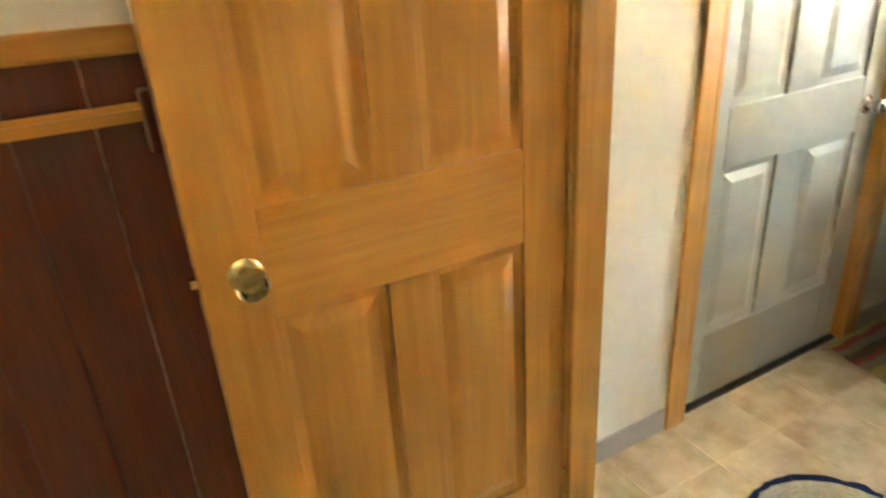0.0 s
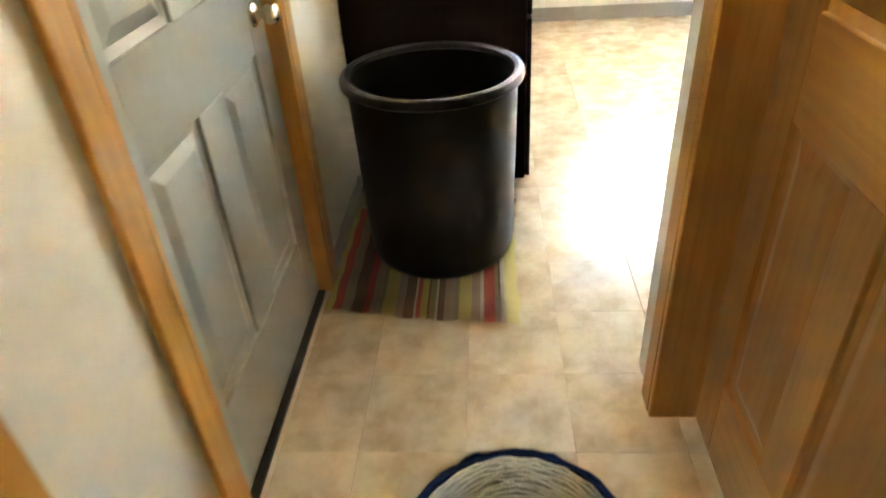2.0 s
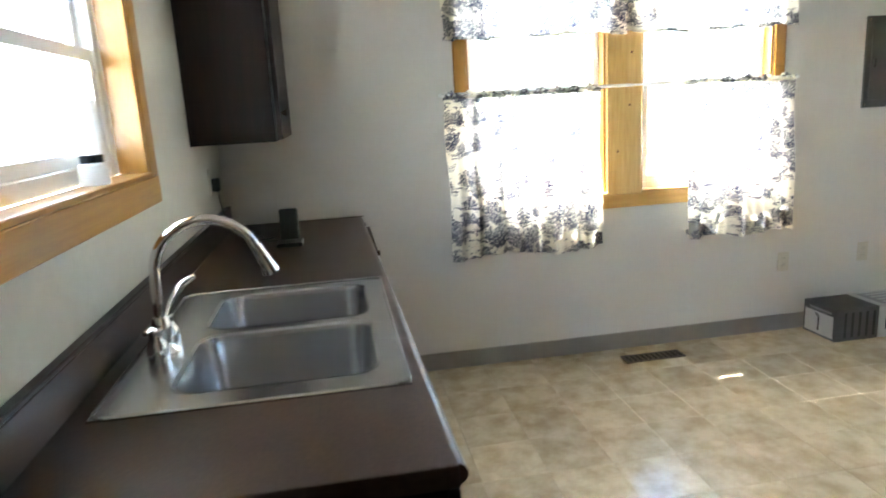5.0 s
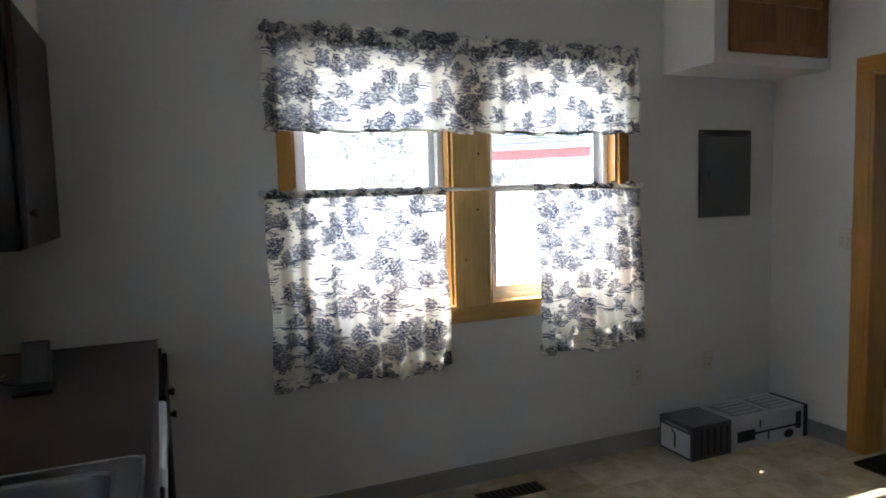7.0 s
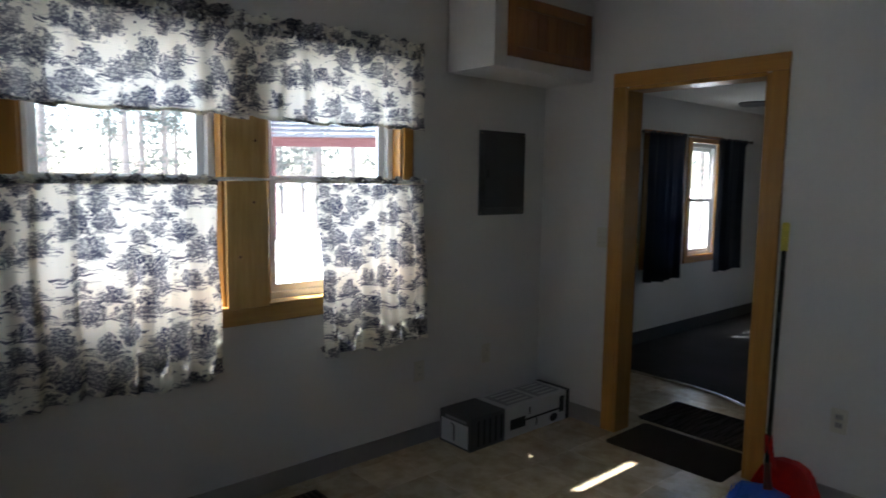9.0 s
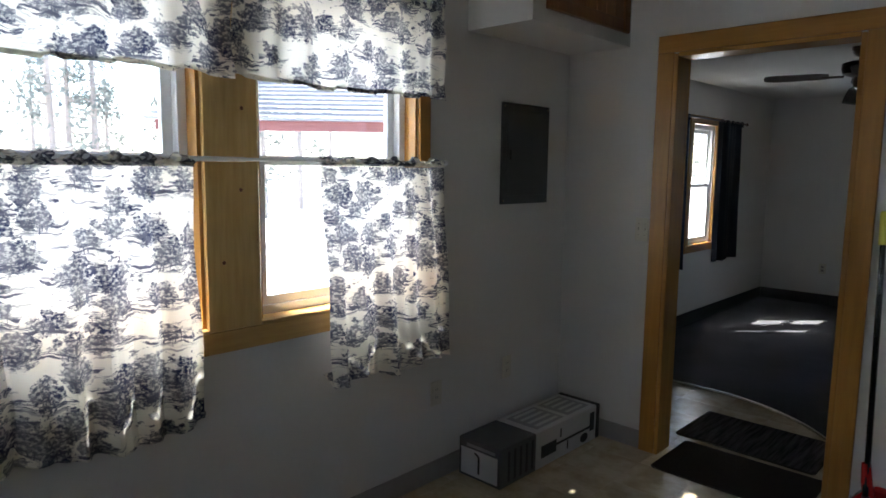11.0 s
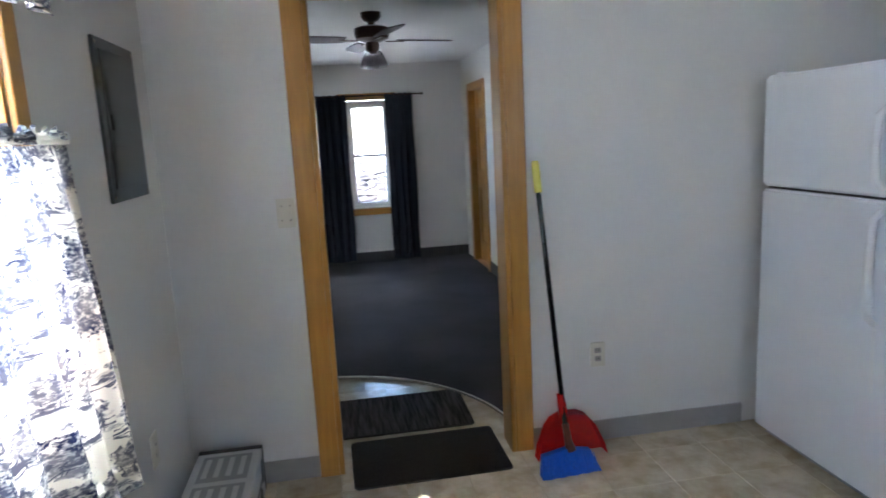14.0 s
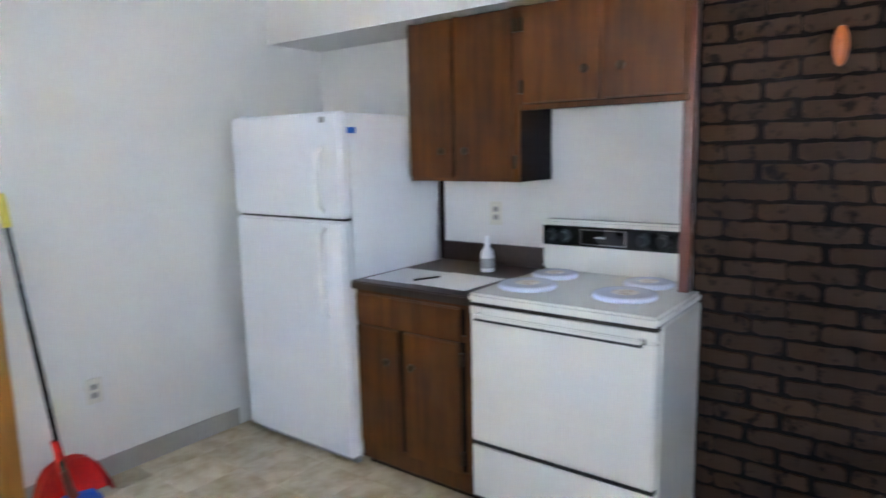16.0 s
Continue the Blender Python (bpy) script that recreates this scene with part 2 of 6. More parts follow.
DOOR_GREY = shade("grey_green_door_paint", (0.325, 0.34, 0.30), 0.38, second=(0.29, 0.305, 0.265), grain=25, stain=0.05, bump=0.06, bump_scale=90, coat=0.1)
ENAMEL = shade("white_enamel", (0.83, 0.85, 0.87), 0.30, second=(0.80, 0.82, 0.85), grain=10, bump=0.05, bump_scale=260, stain=0.02)
ALMOND = shade("almond_enamel", (0.80, 0.78, 0.71), 0.2, second=(0.77, 0.75, 0.67), grain=8, stain=0.03, coat=0.3)
BLACK = shade("black_plastic", (0.008, 0.008, 0.0085), 0.36, second=(0.014, 0.014, 0.014), grain=60, stain=0.2)
BLACK_GLOSS = shade("black_glass", (0.012, 0.012, 0.013), 0.12, second=(0.02, 0.02, 0.02), grain=10)
CAN = shade("charcoal_plastic", (0.0035, 0.0035, 0.0035), 0.36, second=(0.005, 0.005, 0.005), grain=70, stain=0.15, bump=0.08, bump_scale=220, spec=0.3)
WHITE_PLASTIC = shade("ivory_plastic", (0.67, 0.64, 0.53), 0.35, second=(0.63, 0.60, 0.49), grain=30)
VINYL = shade("white_vinyl", (0.85, 0.86, 0.86), 0.35, second=(0.81, 0.82, 0.82), grain=20)
COVE = shade("taupe_cove_base", (0.36, 0.335, 0.30), 0.5, second=(0.32, 0.295, 0.265), grain=20, stain=0.06)
COVE_DARK = shade("dark_cove_base", (0.06, 0.058, 0.056), 0.5, second=(0.045, 0.043, 0.042), grain=20, stain=0.06)
TILE = shade("mottled_vinyl_tile", (0.64, 0.54, 0.38), 0.26, second=(0.44, 0.34, 0.215), grain=9, mix=0.9, detail=9, vary=0.08, stain=0.08, stain_scale=2.2, coat=0.15, bump=0.08, bump_scale=35, sharp=(0.38, 0.66))
JOINT = shade("floor_joint", (0.62, 0.53, 0.40), 0.5, second=(0.48, 0.40, 0.28), grain=30)
CARPET = shade("grey_blue_carpet", (0.092, 0.091, 0.096), 1.0, second=(0.054, 0.053, 0.057), grain=190, mix=0.9, bump=0.9, bump_scale=420, stain=0.22, stain_scale=1.4, spec=0.1)
RUBBER = shade("brown_mat_pile", (0.080, 0.068, 0.058), 0.95, second=(0.048, 0.040, 0.034), grain=160, mix=0.9, bump=0.8, bump_scale=300, stain=0.1, spec=0.1)
RIB = shade("striped_mat_pile", (0.15, 0.135, 0.125), 0.95, second=(0.028, 0.025, 0.024), grain=11, mix=1.0, stretch=(4.5, 0.35, 1), bump=0.8, bump_scale=120, spec=0.1)
NAVY = shade("navy_curtain_cloth", (0.006, 0.010, 0.024), 0.8, second=(0.004, 0.006, 0.014), grain=140, mix=0.8, bump=0.2, bump_scale=300, through_light=0.03)
RED = shade("red_plastic", (0.62, 0.018, 0.012), 0.25, second=(0.5, 0.012, 0.01), grain=12, coat=0.4)
BLUE = shade("blue_bristle", (0.012, 0.13, 0.62), 0.55, second=(0.006, 0.06, 0.35), grain=30, stretch=(8, 8, 0.5), mix=0.8)
YELLOW = shade("yellow_foam", (0.78, 0.68, 0.12), 0.6, second=(0.68, 0.58, 0.08), grain=50)
PANEL_GREY = shade("grey_panel_paint", (0.080, 0.085, 0.084), 0.4, second=(0.068, 0.073, 0.072), grain=30, stain=0.05)
CARDBOARD = shade("printed_white_card", (0.60, 0.60, 0.58), 0.5, second=(0.54, 0.54, 0.52), grain=14, stain=0.05)
CARD_DARK = shade("printed_dark_card", (0.10, 0.10, 0.105), 0.5, second=(0.07, 0.07, 0.075), grain=14, stain=0.1)
PRINT_BLACK = shade("black_print", (0.018, 0.018, 0.018), 0.5, grain=14)
PRINT_GREY = shade("grey_print", (0.33, 0.33, 0.33), 0.5, grain=14)
PAPER = shade("white_paper", (0.82, 0.82, 0.82), 0.6, second=(0.77, 0.77, 0.78), grain=9)
BRICK = shade("brown_brick", (0.050, 0.027, 0.0155), 0.9, second=(0.009, 0.0055, 0.004), grain=17, mix=0.95, detail=4, vary=0.22, bump=0.6, bump_scale=45, stain=0.15, stain_scale=5, sharp=(0.56, 0.66), spec=0.2)
MORTAR = shade("black_mortar", (0.008, 0.006, 0.005), 0.9, second=(0.014, 0.011, 0.009), grain=60, bump=0.6, bump_scale=90, spec=0.1)
BURNER = shade("pale_blue_enamel", (0.70, 0.74, 0.86), 0.25, second=(0.66, 0.70, 0.83), grain=8, coat=0.3)
BURNER_PRINT = shade("brown_print", (0.35, 0.26, 0.17), 0.35, second=(0.62, 0.6, 0.6), grain=40, mix=1)
GLASS = clear("window_glass")
KNOB_GLASS = clear("knob_glass", (0.98, 0.98, 0.9))
SHADE_GLASS = clear("shade_glass", (0.5, 0.5, 0.49), 0.2)
METAL_DARK = shade("dark_bronze", (0.07, 0.045, 0.03), 0.35, 0.8, second=(0.05, 0.03, 0.02), grain=30)
BLADE = shade("dark_blade_wood", (0.030, 0.012, 0.007), 0.5, second=(0.03, 0.012, 0.007), grain=8, stretch=(1, 8, 8), coat=0.05)
REDWOOD = shade("red_porch_paint", (0.12, 0.035, 0.032), 0.6, second=(0.09, 0.025, 0.023), grain=20)
GROUND = shade("pale_snowy_ground", (0.84, 0.84, 0.86), 0.9, second=(0.45, 0.42, 0.36), grain=0.9, mix=0.8, detail=8, bump=0.3, bump_scale=6, sharp=(0.5, 0.75))
BARK = shade("grey_bark", (0.26, 0.225, 0.20), 0.95, second=(0.15, 0.12, 0.10), grain=12, stretch=(4, 4, 0.7), bump=0.6, bump_scale=20)
BRUSH = shade("grey_cut_branches", (0.055, 0.047, 0.045), 0.95, second=(0.025, 0.020, 0.018), grain=12, stretch=(4, 4, 4))
SHED_ROOF = shade("weathered_metal_roof", (0.15, 0.155, 0.175), 0.5, second=(0.11, 0.115, 0.13), grain=4, stain=0.1)
NEEDLE = shade("dark_needles", (0.12, 0.13, 0.115), 0.8, second=(0.08, 0.088, 0.075), grain=6)
RUG_BLUE = shade("navy_braid", (0.010, 0.030, 0.115), 0.95, second=(0.006, 0.018, 0.07), grain=55, mix=0.9, bump=0.9, bump_scale=160, spec=0.1)
RUG_GREY = shade("pale_grey_braid", (0.46, 0.48, 0.42), 0.95, second=(0.34, 0.37, 0.33), grain=60, mix=0.85, bump=1.0, bump_scale=150, stain=0.1, stain_scale=6, spec=0.1)


# ---- structure ----
CEIL_Z, LIV_Z, HALL_Z = 2.62, 2.33, 2.42
wall("wall_window", "x", 0.0, 0.16, -4.37, 0.14, 0, CEIL_Z, [(-3.07, -2.27, 0.93, 2.12), (-2.07, -1.29, 0.93, 2.12)], PAINT, "off-white painted wall round the double kitchen window")
wall("wall_sink", "y", 0.0, 0.14, -4.70, 0.0, 0, CEIL_Z, [(-4.175, -3.255, -0.01, 2.05), (-2.345, -1.345, 1.305, 2.02)], PAINT_ROUGH, "cream textured painted wall behind the sink counter")
wall("wall_doorway", "y", -4.25, -4.37, -3.45, 0.0, 0, CEIL_Z, [(-1.435, -0.625, -0.01, 2.08)], PAINT, "off-white painted wall with the cased living room opening")
wall("wall_stove", "x", -3.33, -3.45, -4.25, -1.95, 0, CEIL_Z, [], PAINT, "off-white painted wall behind stove and fridge")
wall("wall_hall", "y", -0.98, -1.184, -4.70, -3.63, 0, CEIL_Z, [(-4.62, -3.819, -0.01, 2.05)], PAINT, "cream painted hall wall with a panel door")
wall("wall_hall_entry", "x", -4.79, -4.70, -3.2, 0.0, 0, CEIL_Z, [(-0.91, -0.15, -0.01, 2.07)], PAINT, "cream painted wall with the doorway into the hall")
wall("wall_entry_panelled", "y", 0.0, 0.14, -7.7, -4.7005, 0, CEIL_Z, [], PAINT, "white painted wall above dark red panelling")
wall("wall_entry_far", "y", -3.2, -3.32, -7.7, -4.62, 0, CEIL_Z, [], PAINT, "white painted wall of the entry room")
wall("wall_entry_end", "x", -7.7, -7.82, -3.2, 0.0, 0, CEIL_Z, [], PAINT, "white painted end wall of the entry room")
wall("wall_living_far", "y", -9.30, -9.44, -2.42, 0.64, 0, LIV_Z + 0.1, [(-1.42, -0.86, 0.62, 1.94)], PAINT, "off-white living room wall with one window")
wall("wall_living_windows", "x", 0.5, 0.64, -9.30, -4.37, 0, LIV_Z + 0.1, [(-6.93, -6.30, 0.76, 1.96), (-7.68, -7.1, 0.76, 1.96)], PAINT, "off-white living room wall with two windows")
wall("wall_living_side", "x", -2.28, -2.42, -9.30, -4.37, 0, LIV_Z + 0.1, [(-8.90, -8.20, -0.01, 1.97)], PAINT, "off-white living room wall with a side door")
for name, dims, label in (("ceiling", (-3.45, 0.16, -4.37, 0.14, CEIL_Z, CEIL_Z + 0.1), "white textured kitchen ceiling"),
                          ("ceiling_hall", (-4.70, -3.45, -1.18, 0.14, HALL_Z + 0.2, HALL_Z + 0.3), "white hall ceiling"),
                          ("ceiling_living", (-2.42, 0.64, -9.44, -4.37, LIV_Z, LIV_Z + 0.1), "white textured living room ceiling"),
                          ("ceiling_entry", (-7.82, -4.62, -3.32, 0.14, CEIL_Z, CEIL_Z + 0.1), "white entry room ceiling")):
    tagged(part(name, box(*dims), CEIL), label, "ceiling", kind="structure")
tagged(part("wall_living_step", box(0.0, 0.64, -4.37, -4.25, 0, LIV_Z + 0.1), PAINT), "off-white painted wall end beside the living room", "wall", kind="structure")

# soffits
tagged(part("soffit_corner", box(-0.37, -0.001, -4.249, -3.39, 2.14, CEIL_Z - 0.001), PAINT), "off-white boxed soffit in the corner above the breaker panel", "soffit", kind="structure")
tagged(part("soffit_cabinets", box(-3.329, -2.95, -4.249, -1.18, 2.075, CEIL_Z - 0.001), PAINT), "cream painted soffit above fridge and upper cabinets", "soffit", kind="structure")

# brick chase beside the stove
chase = tagged(part("wall_brick_chase", box(-3.72, -3.085, -1.972, -1.185, 0, 2.076), MORTAR), "faux brick chimney chase with black mortar", "wall", kind="structure")
tagged(part("wall_chase_top", box(-3.72, -3.3295, -1.949, -1.182, 2.077, CEIL_Z - 0.001), PAINT), "cream painted wall above the brick chase", "wall", kind="structure")

# floors
floor = tagged(part("floor", box(-4.70, 0.12, -5.6, 0.12, -0.1, -0.004), JOINT), "tan mottled vinyl tile floor", "floor", kind="structure")
tagged(part("floor_entry", box(-7.8, -4.701, -3.3, 0.12, -0.1, 0.0), TILE), "tan vinyl floor of the entry room", "floor", kind="structure")
ARC_C, ARC_R = (-0.42, -4.37), 1.09
bm = bmesh.new()
edge = [(ARC_C[0] - ARC_R * math.cos(a), ARC_C[1] - ARC_R * math.sin(a)) for a in (math.pi * 0.5 * i / 24 for i in range(25))]
edge += [(0.5, -5.455)]
outline = [(-2.28, -4.37)] + edge + [(0.5, -9.30), (-2.28, -9.30)]
low = [bm.verts.new((x, y, -0.05)) for x, y in outline]
top = [bm.verts.new((x, y, 0.012)) for x, y in outline]
bm.faces.new(top)
for i in range(len(outline)):
    j = (i + 1) % len(outline)
    bm.faces.new((low[i], low[j], top[j], top[i]))
bmesh.ops.recalc_face_normals(bm, faces=bm.faces)
tagged(part("floor_carpet", bm, CARPET), "dark grey-blue living room carpet with a curved edge", "carpet", kind="structure")
tagged(part("trim_carpet_edge", tube([(x, y, 0.012) for x, y in edge], 0.009, 6), NICKEL), "curved metal carpet edge strip", "trim", kind="structure")
tagged(part("threshold_side_door", box(-2.42, -2.2805, -8.90, -8.20, -0.1, 0.011), PINE_FLAT_Y), "brown wooden threshold of the side door", "threshold", kind="structure")
tagged(part("floor_living_edge", box(0.0, 0.5, -5.6, -4.37, -0.1, -0.002), TILE), "vinyl floor at the living room entry", "floor", kind="structure")

# tiles: 0.277 m squares, each one a piece
TILE_MESH = {}


def tile(x0, x1, y0, y1):
    w, d = round(x1 - x0, 3), round(y1 - y0, 3)
    if w < 0.02 or d < 0.02:
        return
    if (w, d) not in TILE_MESH:
        g, c = 0.0004, 0.0006
        bm = bmesh.new()
        low = [bm.verts.new(p) for p in ((g, g, -0.003), (w - g, g, -0.003), (w - g, d - g, -0.003), (g, d - g, -0.003))]
        mid = [bm.verts.new((v.co.x, v.co.y, -0.001)) for v in low]
        top = [bm.verts.new(p) for p in ((g + c, g + c, 0), (w - g - c, g + c, 0), (w - g - c, d - g - c, 0), (g + c, d - g - c, 0))]
        bm.faces.new(top)
        for a, b in ((low, mid), (mid, top)):
            for i in range(4):
                bm.faces.new((a[i], a[(i + 1) % 4], b[(i + 1) % 4], b[i]))
        me = bpy.data.meshes.new("tile")
        bm.to_mesh(me)
        bm.free()
        me.materials.append(TILE)
        TILE_MESH[w, d] = me
    ob = new("tile", TILE_MESH[w, d])
    ob.parent = floor
    ob.location = (x0, y0, 0.0)


def lay():
    xs = [-4.70] + [-4.501 + 0.277 * i for i in range(17)] + [0.0]
    ys = [-5.472 + 0.277 * i for i in range(20)] + [0.0]
    for a, b in zip(xs, xs[1:]):
        for c, d in zip(ys, ys[1:]):
            if d < -4.25 and (b < -1.5 or c < -5.5 and b < -0.9):
                continue
            if d < -1.2 and b < -3.0:
                continue
            tile(a, b, c, d)


# ---- doors and casings ----
def panel_door(name, place, width, material, label, knob=None, kind_knob="glass", height=2.03, flat=None, lock=(0.835, 1.065), mull=0.10, bottom=0.235):
    """A six-panel door leaf: local x along its width from the hinge, y its thickness (0 to 0.035), z up."""
    door = thing(name, (0, 0, 0), label, "door", kind="structure" if name.startswith("door_") else "")
    t, stile = 0.035, 0.112
    mid = width / 2
    rails = [(0, bottom), lock, (1.63, 1.735), (1.915, height)]
    gap = 0.008
    for x0, x1 in ((0, stile), (width - stile, width)):
        part("stile", box(x0, x1, 0, t, gap, height), material, door, bevel=0.002)
    for z0, z1 in rails:
        part("rail", box(stile + 0.0005, width - stile - 0.0005, 0.0005, t - 0.0005, max(z0, gap), z1), flat or material, door, bevel=0.002)
    for (_, a), (b, _) in zip(rails, rails[1:]):
        part("mullion", box(mid - mull / 2, mid + mull / 2, 0.001, t - 0.001, a + 0.0005, b - 0.0005), material, door, bevel=0.002)
        for x0, x1 in ((stile, mid - mull / 2), (mid + mull / 2, width - stile)):
            bm = bmesh.new()
            for side in (1, -1):
                c = t / 2
                rings = []
                for inset, depth in ((0, 0.006), (0.016, 0.0045), (0.021, 0.004), (0.05, 0.0125), (0.055, 0.013)):
                    y = c - side * depth
                    rings.append([bm.verts.new(p) for p in ((x0 + inset, y, a + inset), (x1 - inset, y, a + inset), (x1 - inset, y, b - inset), (x0 + inset, y, b - inset))])
                for r, q in zip(rings, rings[1:]):
                    for i in range(4):
                        bm.faces.new((r[i], r[(i + 1) % 4], q[(i + 1) % 4], q[i]))
                bm.faces.new(rings[-1])
            bmesh.ops.recalc_face_normals(bm, faces=bm.faces)
            part("panel", bm, material, door)
    if knob:
        kx, kz = knob
        for side, face in ((-1, 0.0), (1, t)):
            turn = Matrix.Rotation(radians(90), 4, "X") if side < 0 else Matrix.Rotation(radians(-90), 4, "X")
            rose = part("rose", lathe([(0, 0), (0.031, 0), (0.031, 0.004), (0.026, 0.009), (0.012, 0.011), (0.011, 0.03), (0.016, 0.032), (0, 0.033)], (kx, face, kz), 28, turn=turn),
                        BRASS if kind_knob == "glass" else NICKEL, door, "round metal rose", smooth=True)
            if kind_knob == "glass":
                part("knob", lathe([(0.010, 0.03), (0.020, 0.034), (0.029, 0.045), (0.030, 0.055), (0.024, 0.066), (0, 0.069)], (kx, face, kz), 12, turn=turn), KNOB_GLASS, rose, "faceted clear glass knob")
            else:
                part("knob", lathe([(0.011, 0.03), (0.022, 0.036), (0.027, 0.048), (0.025, 0.06), (0.015, 0.067), (0.008, 0.068), (0.008, 0.064), (0, 0.064)], (kx, face, kz), 28, turn=turn), NICKEL, rose, "satin nickel keyed knob", smooth=True)
        ex = width if kx > mid else 0
        part("latch_plate", box(ex - 0.0015, ex + 0.0015, 0.006, t - 0.006, kz - 0.028, kz + 0.028), BRASS, door)
        part("latch_bolt", box(ex, ex + (0.012 if kx > mid else -0.012), 0.011, t - 0.011, kz - 0.008, kz + 0.008), BRASS, door)
    door.matrix_world = place
    return door


def casing(name, axis, face, out, u0, u1, z1, w, thick, label, z0=0.0, sill=False, mat_v=None, mat_h=None, depth=0.14):
    """Flat boards round an opening: out is the way off the wall (+1 or -1)."""
    mat_v, mat_h = mat_v or PINE, mat_h or (PINE_FLAT if axis == "y" else PINE_FLAT_Y)
    ob = thing(name, (face, (u0 + u1) / 2, z0) if axis == "x" else ((u0 + u1) / 2, face, z0), label, "door casing" if not sill else "window casing", kind="structure")

    def board(nm, a, b, c, d, m, w0=0.0, w1=None):
        f0, f1 = face + out * w0, face + out * (thick if w1 is None else w1)
        part(nm, box(f0, f1, a, b, c, d) if axis == "x" else box(a, b, f0, f1, c, d), m, ob, bevel=0.003)
    e = 0.006
    board("side_board", u0 - w, u0 - e, z0, z1 + e, mat_v, 0.0005)
    board("side_board", u1 + e, u1 + w, z0, z1 + e, mat_v, 0.0005)
    board("head_board", u0 - w, u1 + w, z1 + e + 0.0005, z1 + w, mat_h, 0.0005)
    if sill:
        board("sill_board", u0 - w, u1 + w, z0 - w, z0 - 0.0005, mat_h, 0.0005, thick * 1.1)
    # jamb lining
    board("jamb", u0 - e + 0.0005, u0 + 0.016, z0 + (0.016 if sill else 0), z1, mat_v, -depth, thick * 0.9)
    board("jamb", u1 - 0.016, u1 + e - 0.0005, z0 + (0.016 if sill else 0), z1, mat_v, -depth, thick * 0.9)
    board("jamb", u0 + 0.0165, u1 - 0.0165, z1 - 0.016, z1 + e - 0.0005, mat_h, -depth, thick * 0.9)
    if sill:
        board("stool", u0 - e, u1 + e, z0, z0 + 0.0155, mat_h, -depth, thick * 1.2)
    return ob


# doorway from the entry room into the hall, with its leaf folded back against the panelling
jamb = thing("trim_hall_doorway", (-4.68, -0.55, 0), "orange varnished pine jamb of the hall doorway", "door casing", kind="structure")
for y0, y1 in ((-0.166, -0.1495), (-0.9105, -0.895)):
    part("jamb", box(-4.798, -4.695, y0, y1, 0.0005, 2.07), PINE, jamb, bevel=0.003)
part("jamb_head", box(-4.798, -4.695, -0.8945, -0.1665, 2.05, 2.0695), PINE_FLAT_Y, jamb, bevel=0.003)
casing("trim_hall_doorway_entry", "x", -4.79, -1, -0.895, -0.166, 2.05, 0.085, 0.016, "orange varnished pine casing on the entry side", depth=0.0)
panel_door("door_hall_open", pose(-4.814, -0.158, 0, 0, 0, 180) @ pose(0, -0.035, 0), 0.775, PINE, "orange varnished pine six-panel door, open against red panelling", (0.698, 1.03), flat=PINE_FLAT, lock=(0.93, 1.138))
hinges = thing("door_hinges", (-4.745, -0.125, 0), "brass butt hinges of the open pine door", "hinge", kind="structure")
for z in (0.2, 1.02, 1.85):
    part("hinge", lathe([(0, -0.045), (0.006, -0.045), (0.006, 0.045), (0, 0.045)], (-4.806, -0.166, z), 10), BRASS, hinges)

casing("trim_grey_door", "y", 0.0, -1, -4.175, -3.255, 2.05, 0.072, 0.018, "orange varnished pine casing of the grey door")
panel_door("door_grey", pose(-4.160, 0.036, 0), 0.89, DOOR_GREY, "grey-green painted steel six-panel door, closed", (0.81, 0.953), "keyed", lock=(0.862, 1.052), mull=0.155, bottom=0.275)
tagged(part("threshold_grey_door", box(-4.159, -3.271, 0.014, 0.138, -0.09, 0.0075), BLACK), "black rubber door sweep strip", "threshold", kind="structure")
panel_door("door_hall_side", pose(-4.605, -1.118, 0), 0.77, PINE, "orange varnished pine six-panel door, closed, in a deep jamb", (0.06, 0.95), flat=PINE_FLAT, lock=(0.876, 1.063))
casing("trim_hall_side_door", "y", -0.98, 1, -4.62, -3.819, 2.05, 0.075, 0.016, "orange varnished pine casing of the hall side door", depth=0.19)
casing("trim_living_opening", "y", -4.25, 1, -1.435, -0.625, 2.08, 0.09, 0.02, "orange varnished pine casing of the living room opening", depth=0.12)
casing("trim_living_opening_back", "y", -4.37, -1, -1.435, -0.625, 2.08, 0.09, 0.018, "orange varnished pine casing on the living room side", depth=0.0)
casing("trim_living_side_door", "x", -2.28, 1, -8.90, -8.20, 1.97, 0.06, 0.018, "brown varnished casing of the living room side door", depth=0.1)
panel_door("door_living_side", pose(-2.34, -8.89, 0.012, 0, 0, 90), 0.68, PINE, "brown varnished panel door, closed", (0.62, 0.95), height=1.94, flat=PINE_FLAT_Y)


